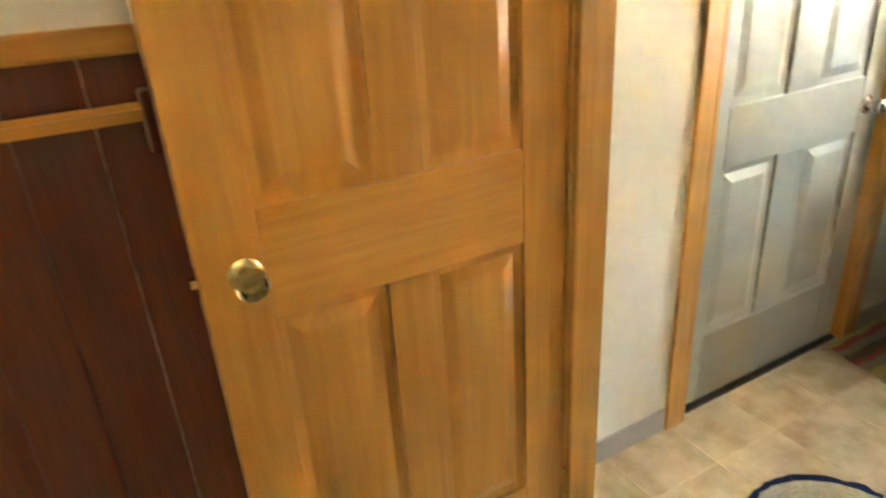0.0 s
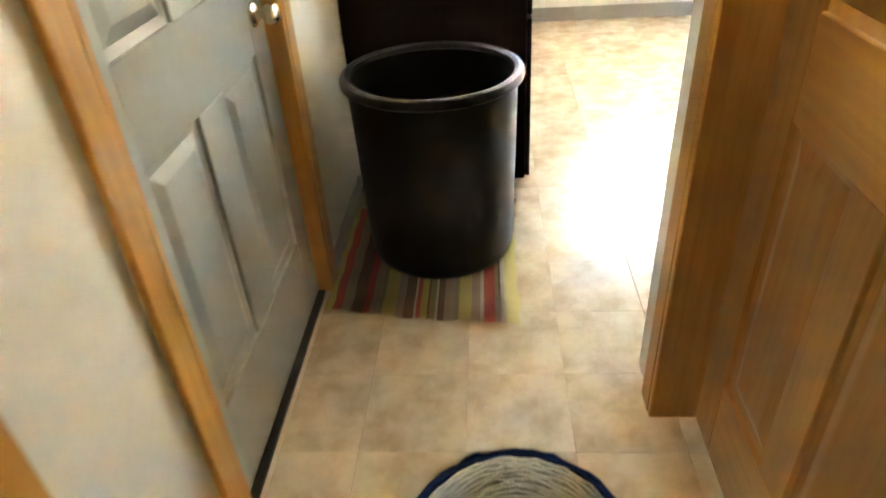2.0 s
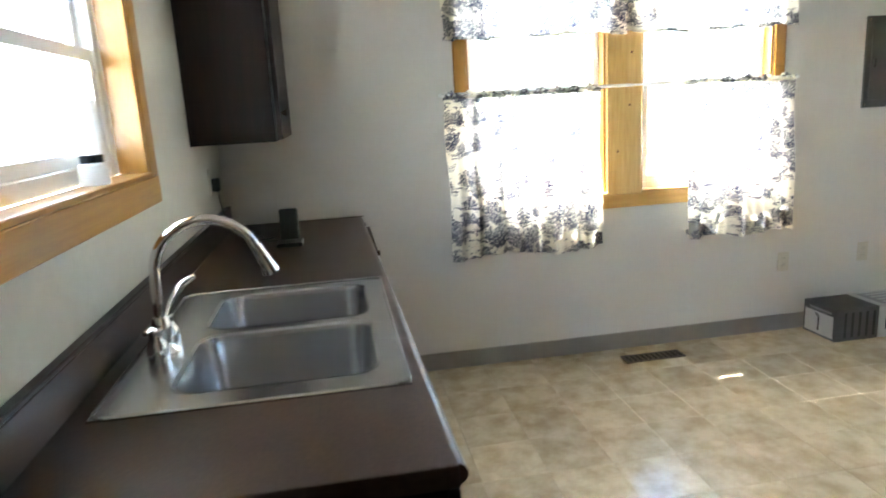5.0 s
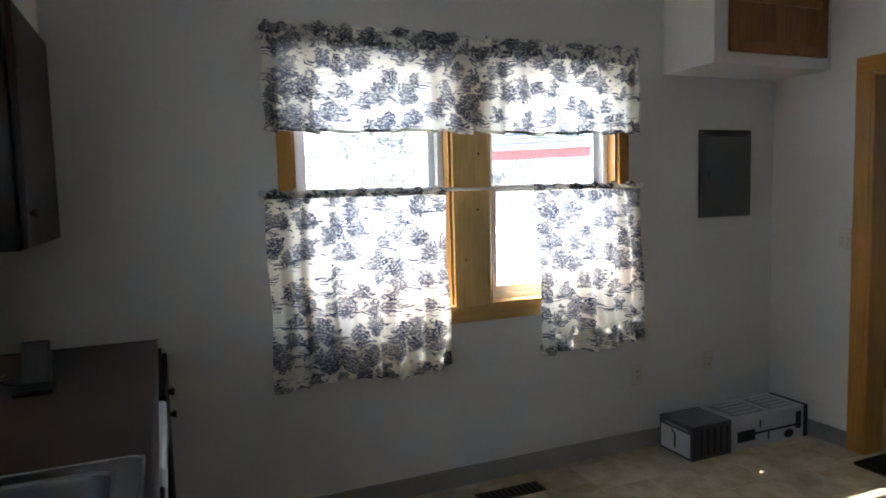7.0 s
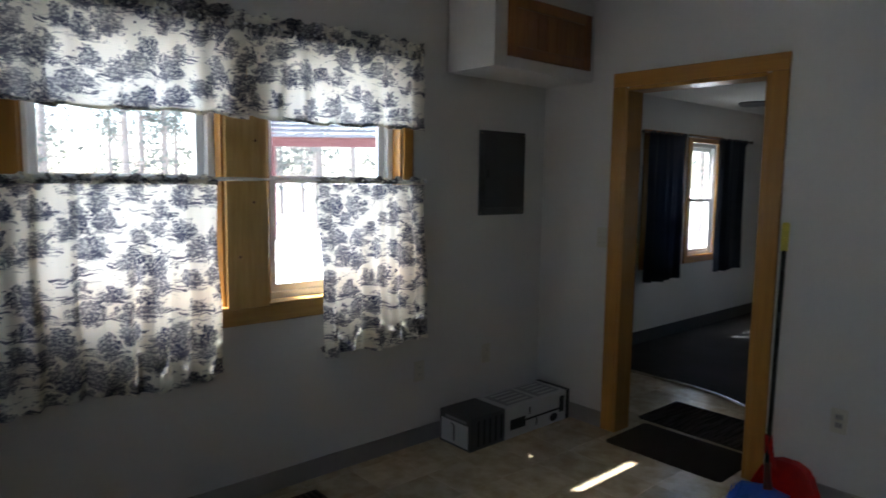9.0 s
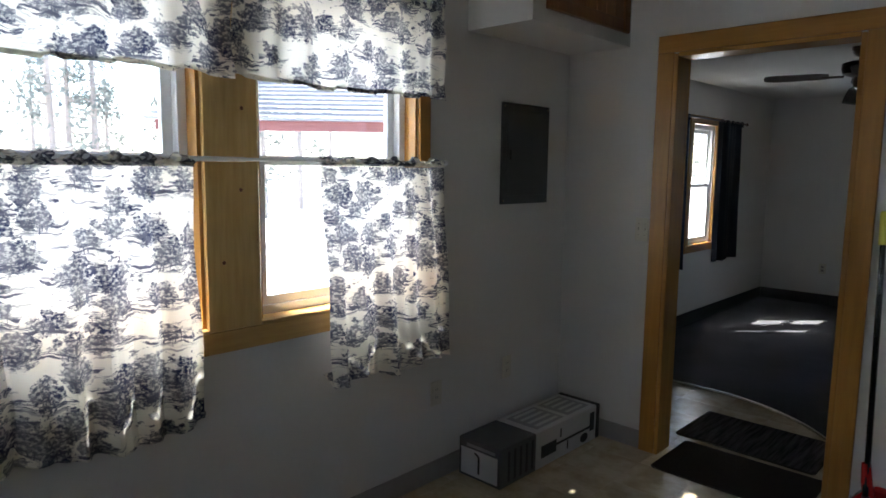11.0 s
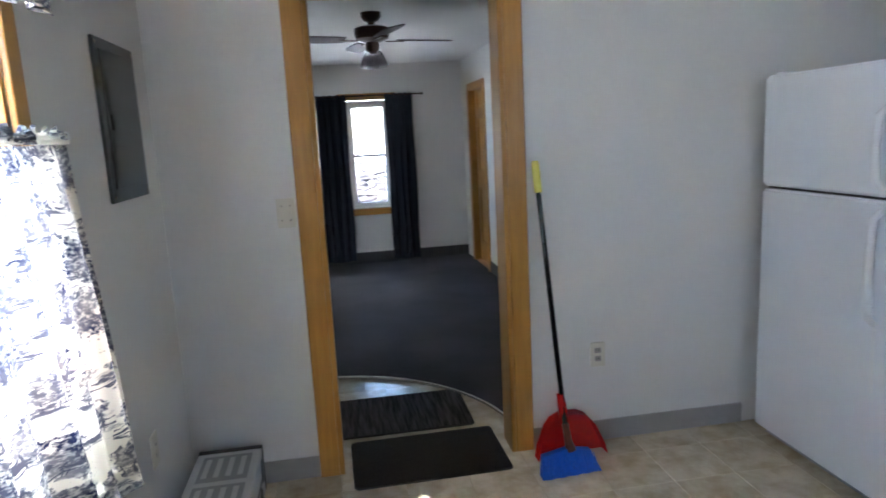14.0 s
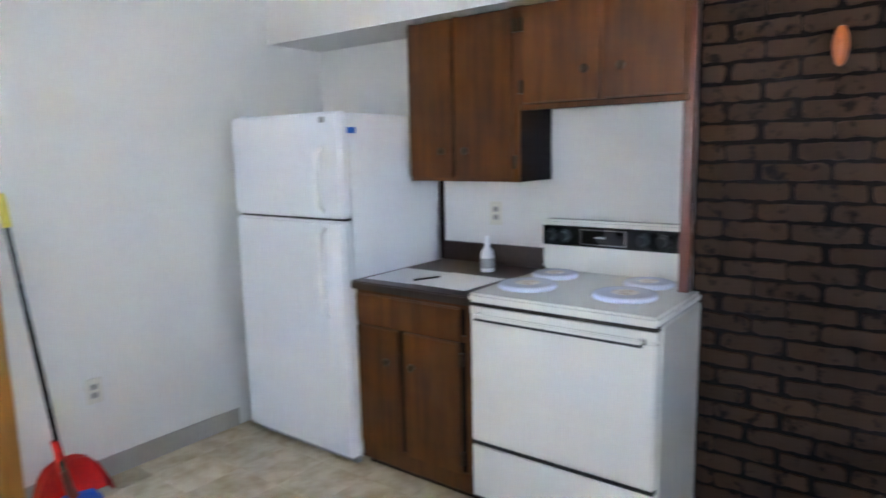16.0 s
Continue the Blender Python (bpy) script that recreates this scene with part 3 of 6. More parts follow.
# ---- windows ----
def double_hung(name, axis, plane, u0, u1, z0, z1, label, frame_mat=None):
    """A double-hung window: frame, two sashes and their panes."""
    fm = frame_mat or VINYL
    ob = thing(name, (plane, (u0 + u1) / 2, z0) if axis == "x" else ((u0 + u1) / 2, plane, z0), label, "window", kind="structure")

    def slab(nm, a, b, c, d, w0, w1, m, parent=ob, **kw):
        return part(nm, box(plane + w0, plane + w1, a, b, c, d) if axis == "x" else box(a, b, plane + w0, plane + w1, c, d), m, parent, **kw)
    f = 0.045
    slab("frame_side", u0, u0 + f, z0, z1, 0, 0.07, fm, bevel=0.003)
    slab("frame_side", u1 - f, u1, z0, z1, 0, 0.07, fm, bevel=0.003)
    slab("frame_head", u0 + f + 0.0005, u1 - f - 0.0005, z1 - f, z1, 0, 0.07, fm, bevel=0.003)
    slab("frame_sill", u0 + f + 0.0005, u1 - f - 0.0005, z0, z0 + f, 0, 0.07, fm, bevel=0.003)
    zm = (z0 + z1) / 2
    s = 0.035
    for nm, a, b, w in (("lower_sash", z0 + f, zm + 0.018, 0.008), ("upper_sash", zm - 0.018, z1 - f, 0.038)):
        bm = bmesh.new()
        for q in ((u0 + f + 0.001, u0 + f + s, a + s, b - s), (u1 - f - s, u1 - f - 0.001, a + s, b - s), (u0 + f + 0.001, u1 - f - 0.001, a + 0.001, a + s), (u0 + f + 0.001, u1 - f - 0.001, b - s, b - 0.001)):
            if axis == "x":
                box(plane + w, plane + w + 0.025, q[0], q[1], q[2], q[3], bm)
            else:
                box(q[0], q[1], plane + w, plane + w + 0.025, q[2], q[3], bm)
        sash = part(nm, bm, fm, ob)
        pane = slab("pane", u0 + f + s, u1 - f - s, a + s, b - s, w + 0.01, w + 0.014, GLASS, sash)
        pane.visible_shadow = False
    return ob


double_hung("window_1", "x", 0.07, -2.068, -1.292, 0.932, 2.118, "white vinyl double-hung kitchen window behind toile curtains")
double_hung("window_2", "x", 0.07, -3.068, -2.272, 0.932, 2.118, "white vinyl double-hung kitchen window, half curtained")
double_hung("window_3", "y", 0.07, -2.33, -1.36, 1.322, 2.004, "white window above the sink")
double_hung("window_4", "y", -9.42, -1.40, -0.88, 0.64, 1.92, "white double-hung living room window between navy curtains")
double_hung("window_5", "x", 0.515, -6.912, -6.318, 0.778, 1.942, "white living room window beside a navy curtain")
double_hung("window_6", "x", 0.515, -7.662, -7.118, 0.778, 1.942, "white living room window beside a navy curtain")
W = thing("trim_kitchen_window", (0, -2.17, 0.85), "honey pine casing and wide centre post of the kitchen window", "window casing", kind="structure")
part("side_board", box(-0.018, -0.0005, -1.292, -1.225, 0.93, 2.185), PINE, W, bevel=0.003)
part("side_board", box(-0.018, -0.0005, -3.135, -3.068, 0.93, 2.185), PINE, W, bevel=0.003)
post = part("centre_post", box(-0.018, 0.07, -2.272, -2.068, 0.93, 2.118), KNOTTY, W, "wide knotty pine post", bevel=0.003)
for y, z in ((-2.20, 1.42), (-2.21, 1.70), (-2.13, 1.17)):
    part("knot", lathe([(0, 0.0), (0.007, 0.0), (0.006, 0.0012), (0, 0.0014)], (-0.0179, y, z), 10, turn=Matrix.Rotation(radians(-90), 4, "Y")), KNOT, post)
part("head_board", box(-0.0185, -0.0005, -3.135, -1.225, 2.1185, 2.184), PINE_FLAT_Y, W, bevel=0.003)
part("apron", box(-0.019, -0.0005, -3.135, -1.225, 0.852, 0.9295), HONEY, W, "honey pine apron board", bevel=0.003)
for y0, y1 in ((-2.068, -1.292), (-3.068, -2.272)):
    part("stool", box(-0.024, 0.069, y0 + 0.001, y1 - 0.001, 0.9305, 0.944), HONEY, W, bevel=0.003)
    for a in (y0, y1 - 0.014):
        part("jamb", box(0.0, 0.069, a + 0.0005, a + 0.0135, 0.945, 2.117), PINE, W)
casing("trim_sink_window", "y", 0.0, -1, -2.33, -1.36, 2.004, 0.085, 0.02, "orange pine casing of the sink window", z0=1.307, sill=True, depth=0.065)
for nm, ax, fc, o, a, b, z0, z1 in (("trim_living_window", "y", -9.30, 1, -1.42, -0.86, 0.64, 1.94), ("trim_living_window_side", "x", 0.5, -1, -6.93, -6.30, 0.78, 1.96), ("trim_living_window_end", "x", 0.5, -1, -7.68, -7.1, 0.78, 1.96)):
    casing(nm, ax, fc, o, a, b, z1, 0.06, 0.018, "brown varnished pine casing of a living room window", z0=z0, sill=True, depth=0.05 if ax == "y" else 0.01)


# ---- baseboards ----
def base(x0, x1, y0, y1, z1=0.10, name="baseboard", material=None):
    tagged(part(name, box(x0, x1, y0, y1, 0.0005, z1), material or COVE, bevel=0.002), "dark cove baseboard" if material else "taupe vinyl cove baseboard", "baseboard", kind="structure")


base(-0.009, -0.0005, -4.249, -0.72)
base(-0.534, -0.01, -4.2495, -4.241)
base(-2.6, -1.527, -4.2495, -4.241)
base(-4.69, -4.25, -0.009, -0.0005, 0.09)
base(-3.165, -2.58, -0.009, -0.0005, 0.09)
base(-0.86, -0.0005, -0.009, -0.0005, 0.09)
base(-2.279, 0.49, -9.2995, -9.29, 0.13, "baseboard_living", COVE_DARK)
base(0.49, 0.4995, -9.29, -4.38, 0.13, "baseboard_living", COVE_DARK)
base(-2.2795, -2.27, -8.135, -4.38, 0.13, "baseboard_living", COVE_DARK)
tagged(part("trim_brick_base", box(-3.628, -3.05, -1.1845, -1.160, 0.0005, 0.11), MAHOGANY, bevel=0.003), "dark red wooden base under the brick", "baseboard", kind="structure")
for nm, d in (("trim_brick_corner", (-3.098, -3.062, -1.1845, -1.168, 0.111, 2.074)), ("trim_brick_edge", (-3.085, -3.04, -2.012, -1.972, 0.001, 2.074))):
    tagged(part(nm, box(*d), MAHOGANY, bevel=0.003), "dark red-brown wooden corner trim of the brick", "trim", kind="structure")

# dark red panelling behind the open door
wains = thing("wainscot", (-5.9, -0.01, 0), "dark red stained board panelling with cap and peg rail", "panelling", kind="structure")
for i in range(24):
    x1 = -4.82 - 0.122 * i
    part("board", box(x1 - 0.121, x1, -0.014, -0.0005, 0.10, 1.395), MAHOGANY, wains, bevel=0.0012)
part("cap_rail", box(-7.69, -4.82, -0.045, -0.0005, 1.396, 1.44), PINE_FLAT, wains, "lighter wooden cap rail", bevel=0.006)
part("base_rail", box(-7.69, -4.82, -0.018, -0.0005, 0.001, 0.0995), MAHOGANY, wains)
part("peg_rail", box(-7.69, -4.9, -0.06, -0.03, 1.292, 1.322), PINE_FLAT, wains, "lighter wooden rod rail", bevel=0.009, segments=2)
for x in (-5.60, -6.6, -7.5):
    part("rail_bracket", box(x, x + 0.035, -0.065, -0.0145, 1.235, 1.34), MAHOGANY, wains, "dark wooden bracket", bevel=0.004)


# ---- toile cloth ----
def toile(name, through_light, density=0.0):
    m = bpy.data.materials.new(name)
    m.use_nodes = True
    t = m.node_tree
    n, link = t.nodes, t.links.new
    p = n["Principled BSDF"]
    p.inputs["Roughness"].default_value = 0.85
    co = n.new("ShaderNodeUVMap")
    co.uv_map = "cloth"
    warp = n.new("ShaderNodeTexNoise")
    warp.inputs["Scale"].default_value, warp.inputs["Detail"].default_value = 9, 4
    link(co.outputs[0], warp.inputs["Vector"])
    shift = n.new("ShaderNodeVectorMath")
    shift.operation = "MULTIPLY_ADD"
    link(warp.outputs["Color"], shift.inputs[0])
    shift.inputs[1].default_value = (0.10, 0.07, 0)
    link(co.outputs[0], shift.inputs[2])

    def math_node(op, a, b=None, c=None):
        k = n.new("ShaderNodeMath")
        k.operation = op
        for i, v in enumerate((a, b, c)):
            if v is None:
                continue
            if isinstance(v, (int, float)):
                k.inputs[i].default_value = v
            else:
                link(v, k.inputs[i])
        return k.outputs[0]
    def noise(vector, scale, stretch=(1, 1, 1), detail=3.0, rough=0.6):
        mp = n.new("ShaderNodeMapping")
        mp.inputs["Scale"].default_value = stretch
        link(vector, mp.inputs[0])
        k = n.new("ShaderNodeTexNoise")
        k.inputs["Scale"].default_value, k.inputs["Detail"].default_value, k.inputs["Roughness"].default_value = scale, detail, rough
        link(mp.outputs[0], k.inputs["Vector"])
        return k.outputs[0]

    def ramp(value, a, b, c=0.0, d=1.0):
        k = n.new("ShaderNodeMapRange")
        for i, v in enumerate((a, b, c, d)):
            k.inputs[i + 1].default_value = v
        link(value, k.inputs[0])
        return k.outputs[0]
    # little scenes in uneven rows: a tree crown, its trunks, and the ground strokes under it
    squeeze = n.new("ShaderNodeMapping")
    squeeze.inputs["Scale"].default_value = (7.4, 9.2, 1)
    link(shift.outputs[0], squeeze.inputs[0])
    vor = n.new("ShaderNodeTexVoronoi")
    vor.voronoi_dimensions = "2D"
    vor.inputs["Scale"].default_value, vor.inputs["Randomness"].default_value = 1.0, 0.92
    link(squeeze.outputs[0], vor.inputs["Vector"])
    pick = n.new("ShaderNodeSeparateColor")
    link(vor.outputs["Color"], pick.inputs[0])
    away = n.new("ShaderNodeVectorMath")
    away.operation = "SUBTRACT"
    link(squeeze.outputs[0], away.inputs[0])
    link(vor.outputs["Position"], away.inputs[1])
    split = n.new("ShaderNodeSeparateXYZ")
    link(away.outputs[0], split.inputs[0])
    dx, dy = split.outputs[0], split.outputs[1]
    dist = vor.outputs["Distance"]
    size = ramp(pick.outputs[0], 0.0, 1.0, 0.55, 1.35)
    crown = ramp(math_node("DIVIDE", dist, size), 0.10, 0.66, 0.20, -0.17)
    drift = ramp(noise(co.outputs[0], 5.5), 0.35, 0.65, -0.07, 0.09)
    dabs = math_node("ADD", noise(co.outputs[0], 1.0, (27, 44, 1), 4, 0.66), drift)
    leaf = ramp(math_node("ADD", math_node("ADD", dabs, crown), density), 0.51, 0.555)
    tone = ramp(noise(co.outputs[0], 1.0, (70, 105, 1), 2), 0.36, 0.54, 0.35, 1.0)
    depth = ramp(noise(co.outputs[0], 9.0), 0.35, 0.62, 0.72, 1.0)
    body = math_node("MULTIPLY", math_node("MULTIPLY", leaf, tone), depth)
    low = math_node("MULTIPLY", ramp(dy, -0.05, -0.14), ramp(dy, -0.50, -0.38))
    stroke = math_node("MULTIPLY", ramp(noise(shift.outputs[0], 1.0, (13, 120, 1), 2), 0.48, 0.55, 0.0, 0.9), low)
    stem = math_node("MULTIPLY", ramp(noise(shift.outputs[0], 1.0, (120, 9, 1), 2), 0.52, 0.58, 0.0, 0.9),
                     math_node("MULTIPLY", low, ramp(math_node("ABSOLUTE", dx), 0.32, 0.22)))
    far = ramp(noise(shift.outputs[0], 1.0, (8, 75, 1), 3), 0.62, 0.67, 0.0, 0.6)
    # a small house in some of the scenes: outlined walls, dark roof band and window dots
    wide, tall = math_node("DIVIDE", math_node("ABSOLUTE", dx), 0.22), math_node("DIVIDE", math_node("ABSOLUTE", math_node("ADD", dy, 0.22)), 0.13)
    edge_ = math_node("MAXIMUM", wide, tall)
    walls = math_node("MULTIPLY", ramp(edge_, 0.80, 0.86), ramp(edge_, 1.06, 1.0))
    panes = math_node("MULTIPLY", math_node("MULTIPLY", ramp(math_node("SINE", math_node("MULTIPLY", dx, 60.0)), 0.3, 0.6), ramp(math_node("SINE", math_node("MULTIPLY", dy, 48.0)), 0.2, 0.5)), ramp(edge_, 0.86, 0.80))
    house = math_node("MULTIPLY", math_node("MAXIMUM", walls, panes), ramp(pick.outputs[1], 0.70, 0.71, 0.0, 0.8))
    ink = math_node("MAXIMUM", math_node("MAXIMUM", math_node("MAXIMUM", body, stroke), house), math_node("MAXIMUM", stem, far))
    mx = n.new("ShaderNodeMix")
    mx.data_type = "RGBA"
    mx.inputs[6].default_value, mx.inputs[7].default_value = (0.92, 0.89, 0.79, 1), (0.020, 0.028, 0.080, 1)
    link(ink, mx.inputs[0])
    link(mx.outputs[2], p.inputs["Base Color"])
    tr = n.new("ShaderNodeBsdfTranslucent")
    link(mx.outputs[2], tr.inputs[0])
    ms = n.new("ShaderNodeMixShader")
    ms.inputs[0].default_value = through_light
    link(p.outputs[0], ms.inputs[1])
    link(tr.outputs[0], ms.inputs[2])
    link(ms.outputs[0], n["Material Output"].inputs[0])
    return m


TOILE = toile("toile_cloth", 0.54, 0.045)
TOILE_THICK = toile("gathered_toile_cloth", 0.13, 0.085)


def cloth(u0, u1, z_top, z_bot, plane, amp, folds, seed, axis="x", nu=90, nv=22, gather=1.25, flare=1.0, shift=0.0):
    """A hanging cloth: z_top and z_bot are functions of 0..1 along its width."""
    bm = bmesh.new()
    uv = bm.loops.layers.uv.new("cloth")
    rnd = random.Random(seed)
    ph = [rnd.uniform(0, 6.28) for _ in range(6)]
    fr = [folds * k for k in (1.0, 0.63, 1.57, 2.3)]
    grid, where = [], {}
    for j in range(nv + 1):
        row, v = [], j / nv
        for i in range(nu + 1):
            a = i / nu
            w = sum(math.sin(6.283 * f * a + p + 0.5 * v * math.sin(p)) * k for f, p, k in zip(fr, ph, (1, 0.6, 0.35, 0.2)))
            off = amp * w * (0.45 + 0.75 * v) - shift * v
            zt, zb = z_top(a), z_bot(a)
            z = zt + (zb - zt) * v
            u = u0 + (u1 - u0) * (0.5 + (a - 0.5) * (1 + (flare - 1) * v)) + 0.006 * math.sin(9 * v + ph[2] + 7 * a)
            vert = bm.verts.new((plane - off, u, z) if axis == "x" else (u, plane + off, z))
            where[vert] = ((u1 - u0) * a * gather + seed * 0.37, z)
            row.append(vert)
        grid.append(row)
    for j in range(nv):
        for i in range(nu):
            f = bm.faces.new((grid[j][i], grid[j][i + 1], grid[j + 1][i + 1], grid[j + 1][i]))
            for loop in f.loops:
                loop[uv].uv = where[loop.vert]
    return bm


def window_curtain(name, u0, u1, top, bottom, label, seed, folds, amp=0.014, head=0.05, tuck=0.0, flare=1.0, hem=0.045, pocket=0.035):
    c = thing(name, (-0.075, (u0 + u1) / 2, bottom(0.5)), label, "curtain", "toile curtains of the kitchen window")
    part("cloth", cloth(u0, u1, lambda a: top(a) - 0.012, bottom, -0.075, amp, folds, seed, flare=flare, shift=tuck), TOILE, c, smooth=True)
    part("hem", cloth(u0, u1, lambda a: bottom(a) + hem, bottom, -0.0785, amp, folds, seed, nv=3, flare=flare, shift=tuck), TOILE_THICK, c, "doubled hem band", smooth=True)
    ruffle = lambda a: top(a) + head + 0.009 * math.sin(a * folds * 7 + seed) + 0.004 * math.sin(a * folds * 15)
    part("heading", cloth(u0, u1, ruffle, lambda a: top(a) - pocket, -0.079, 0.009, folds * 4.2, seed + 3, nu=150, nv=6), TOILE_THICK, c, "gathered ruffled heading", smooth=True)
    part("heading_back", cloth(u0, u1, ruffle, lambda a: top(a) - pocket, -0.060, 0.008, folds * 3.9, seed + 5, nu=150, nv=6), TOILE_THICK, c, smooth=True)
    return c


window_curtain("valance", -2.145, -1.165, lambda a: 2.205 + 0.006 * math.sin(3 * a), lambda a: 1.786 + 0.006 * math.sin(7 * a) + 0.012 * ((a * 5.3) % 1), "cream toile valance with navy scenes, gathered on a rod", 3, 7, hem=0.016)
window_curtain("valance", -3.15, -2.14, lambda a: 2.200 + 0.008 * math.sin(4 * a), lambda a: 1.788 + 0.006 * math.sin(6 * a + 1) + 0.012 * ((a * 4.6 + 0.3) % 1), "cream toile valance with navy scenes, gathered on a rod", 8, 7, hem=0.016)
window_curtain("cafe_curtain", -2.005, -1.155, lambda a: 1.512, lambda a: 0.662 + 0.008 * a + 0.015 * math.sin(9 * a + 2), "wide cream toile cafe curtain, sunlit from behind, rippled hem", 5, 8, 0.018, 0.022, -0.06, 1.0, pocket=0.012)
window_curtain("cafe_curtain", -3.16, -2.50, lambda a: 1.517, lambda a: 0.665 + 0.014 * math.sin(10 * a), "narrow cream toile cafe curtain pushed along its rod", 11, 5, 0.018, 0.020, -0.07, 0.97, pocket=0.010)
rod = thing("curtain_rod", (-0.07, -2.16, 1.53), "thin white cafe curtain rod with end finials", "curtain rod")
part("rod", tube([(-0.07, -1.14, 1.525), (-0.07, -3.17, 1.525)], 0.006, 10), VINYL, rod)
part("thick_sleeve", tube([(-0.07, -2.19, 1.525), (-0.07, -1.142, 1.525)], 0.0085, 10), VINYL, rod)
for y, s in ((-1.14, 1), (-3.17, -1)):
    part("finial", lathe([(0, -0.012), (0.009, -0.008), (0.013, 0.004), (0.009, 0.014), (0, 0.018)], (-0.07, y, 1.525), 14, turn=Matrix.Rotation(radians(90), 4, "X")), VINYL, rod, smooth=True)
    part("bracket", box(-0.07, -0.0195, y - s * 0.02 - 0.006, y - s * 0.02 + 0.006, 1.512, 1.519), VINYL, rod)
rod2 = thing("valance_rod", (-0.07, -2.16, 2.2), "white valance rod hidden in the gathered cloth", "curtain rod")
part("rod", tube([(-0.07, -1.15, 2.2), (-0.07, -3.155, 2.2)], 0.006, 8), VINYL, rod2)
for y in (-1.16, -3.145):
    part("bracket", box(-0.07, -0.0005, y - 0.006, y + 0.006, 2.19, 2.196), VINYL, rod2)


# ---- plates ----
def plate(name, axis, face, out, u, z, w, h, label, toggles=(), sockets=()):
    ob = thing(name, (face, u, z) if axis == "x" else (u, face, z), label, "light switch" if toggles else "wall outlet")

    def slab(nm, a, b, c, d, w0, w1, m, par=ob, bevel=0.0):
        f0, f1 = face + out * w0, face + out * w1
        return part(nm, box(f0, f1, a, b, c, d) if axis == "x" else box(a, b, f0, f1, c, d), m, par, bevel=bevel)
    slab("cover_plate", u - w / 2, u + w / 2, z - h / 2, z + h / 2, 0.0005, 0.007, WHITE_PLASTIC, bevel=0.0015)
    for du in toggles:
        slab("toggle_slot", u + du - 0.006, u + du + 0.006, z - 0.013, z + 0.013, 0.0055, 0.0068, COVE if len(toggles) > 2 else WHITE_PLASTIC)
        if len(toggles) > 2:
            lever = [(u + du, face + out * 0.006, z + 0.002), (u + du, face + out * 0.013, z - 0.001), (u + du, face + out * 0.026, z - 0.010), (u + du, face + out * 0.030, z - 0.013)]
            part("toggle", tube(lever, [0.0085, 0.0055, 0.0045, 0.0035], 10), NICKEL, ob, "small metal lever", smooth=True)
        else:
            slab("toggle", u + du - 0.0045, u + du + 0.0045, z - 0.004, z + 0.010, 0.006, 0.018, WHITE_PLASTIC, bevel=0.0015)
        for dz in (0.03, -0.03):
            slab("screw", u + du - 0.003, u + du + 0.003, z + dz - 0.003, z + dz + 0.003, 0.0055, 0.0072, NICKEL, bevel=0.001)
    for dz in sockets:
        s = slab("socket", u - 0.016, u + 0.016, z + dz - 0.013, z + dz + 0.013, 0.005, 0.0085, WHITE_PLASTIC if face == 0.0 else COVE, bevel=0.003)
        for du in (-0.006, 0.006):
            slab("slot", u + du - 0.0012, u + du + 0.0012, z + dz - 0.004, z + dz + 0.006, 0.0070, 0.0089, BLACK, s)
    return ob


plate("light_switch", "y", 0.0, -1, -3.003, 1.27, 0.178, 0.124, "ivory plate with three toggle switches beside the grey door", toggles=(-0.046, 0, 0.046))
plate("light_switch", "y", -4.25, 1, -0.487, 1.195, 0.075, 0.122, "ivory double switch plate beside the living room opening", toggles=(-0.018, 0.018))
plate("wall_outlet", "y", -4.25, 1, -1.85, 0.43, 0.072, 0.118, "white duplex outlet above the baseboard", sockets=(-0.02, 0.02))
plate("wall_outlet", "x", 0.0, -1, -3.2, 0.435, 0.072, 0.118, "white outlet under the kitchen window", sockets=(-0.02, 0.02))
plate("wall_outlet", "x", 0.0, -1, -3.74, 0.45, 0.072, 0.118, "white outlet above the long carton", sockets=(-0.02, 0.02))
plate("wall_outlet", "x", -3.33, 1, -3.012, 1.162, 0.072, 0.118, "ivory outlet above the small counter", sockets=(-0.02, 0.02))
plate("wall_outlet", "y", 0.0, -1, -0.33, 1.19, 0.072, 0.118, "ivory outlet above the sink counter", sockets=(-0.02, 0.02))
plate("wall_outlet", "y", -9.30, 1, -0.15, 0.42, 0.072, 0.118, "white outlet on the living room wall", sockets=(-0.02, 0.02))
charger = thing("charger", (-0.33, -0.03, 1.16), "black plug-in charger with a thin cord", "charger")
part("body", box(-0.352, -0.308, -0.042, -0.008, 1.145, 1.205), BLACK, charger, bevel=0.004)
part("cord", tube([(-0.33, -0.03, 1.146), (-0.325, -0.034, 1.10), (-0.34, -0.045, 1.03), (-0.33, -0.06, 0.96), (-0.33, -0.09, 0.929), (-0.42, -0.16, 0.927), (-0.38, -0.22, 0.928), (-0.5, -0.2, 0.927), (-0.47, -0.27, 0.93), (-0.56, -0.31, 0.935)], 0.0022, 6), BLACK, charger, smooth=True)

# ---- sink counter ----
cab = thing("sink_base_cabinet", (-1.3, -0.35, 0), "dark brown stained base cabinets under the sink counter, shade painted into the wood", "base cabinet")
part("end_panel", box(-2.55, -2.53, -0.708, -0.012, 0.04, 0.884), CABINET_SHADED, cab, bevel=0.002)
part("end_toe", box(-2.548, -2.531, -0.65, -0.012, 0.001, 0.0395), CABINET_SHADED, cab)
part("back", box(-2.529, -0.002, -0.03, -0.012, 0.1, 0.7), CABINET_SHADED, cab)
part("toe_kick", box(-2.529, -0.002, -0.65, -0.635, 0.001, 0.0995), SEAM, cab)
part("bottom_shelf", box(-2.529, -0.002, -0.69, -0.031, 0.1, 0.118), CABINET_SHADED, cab)
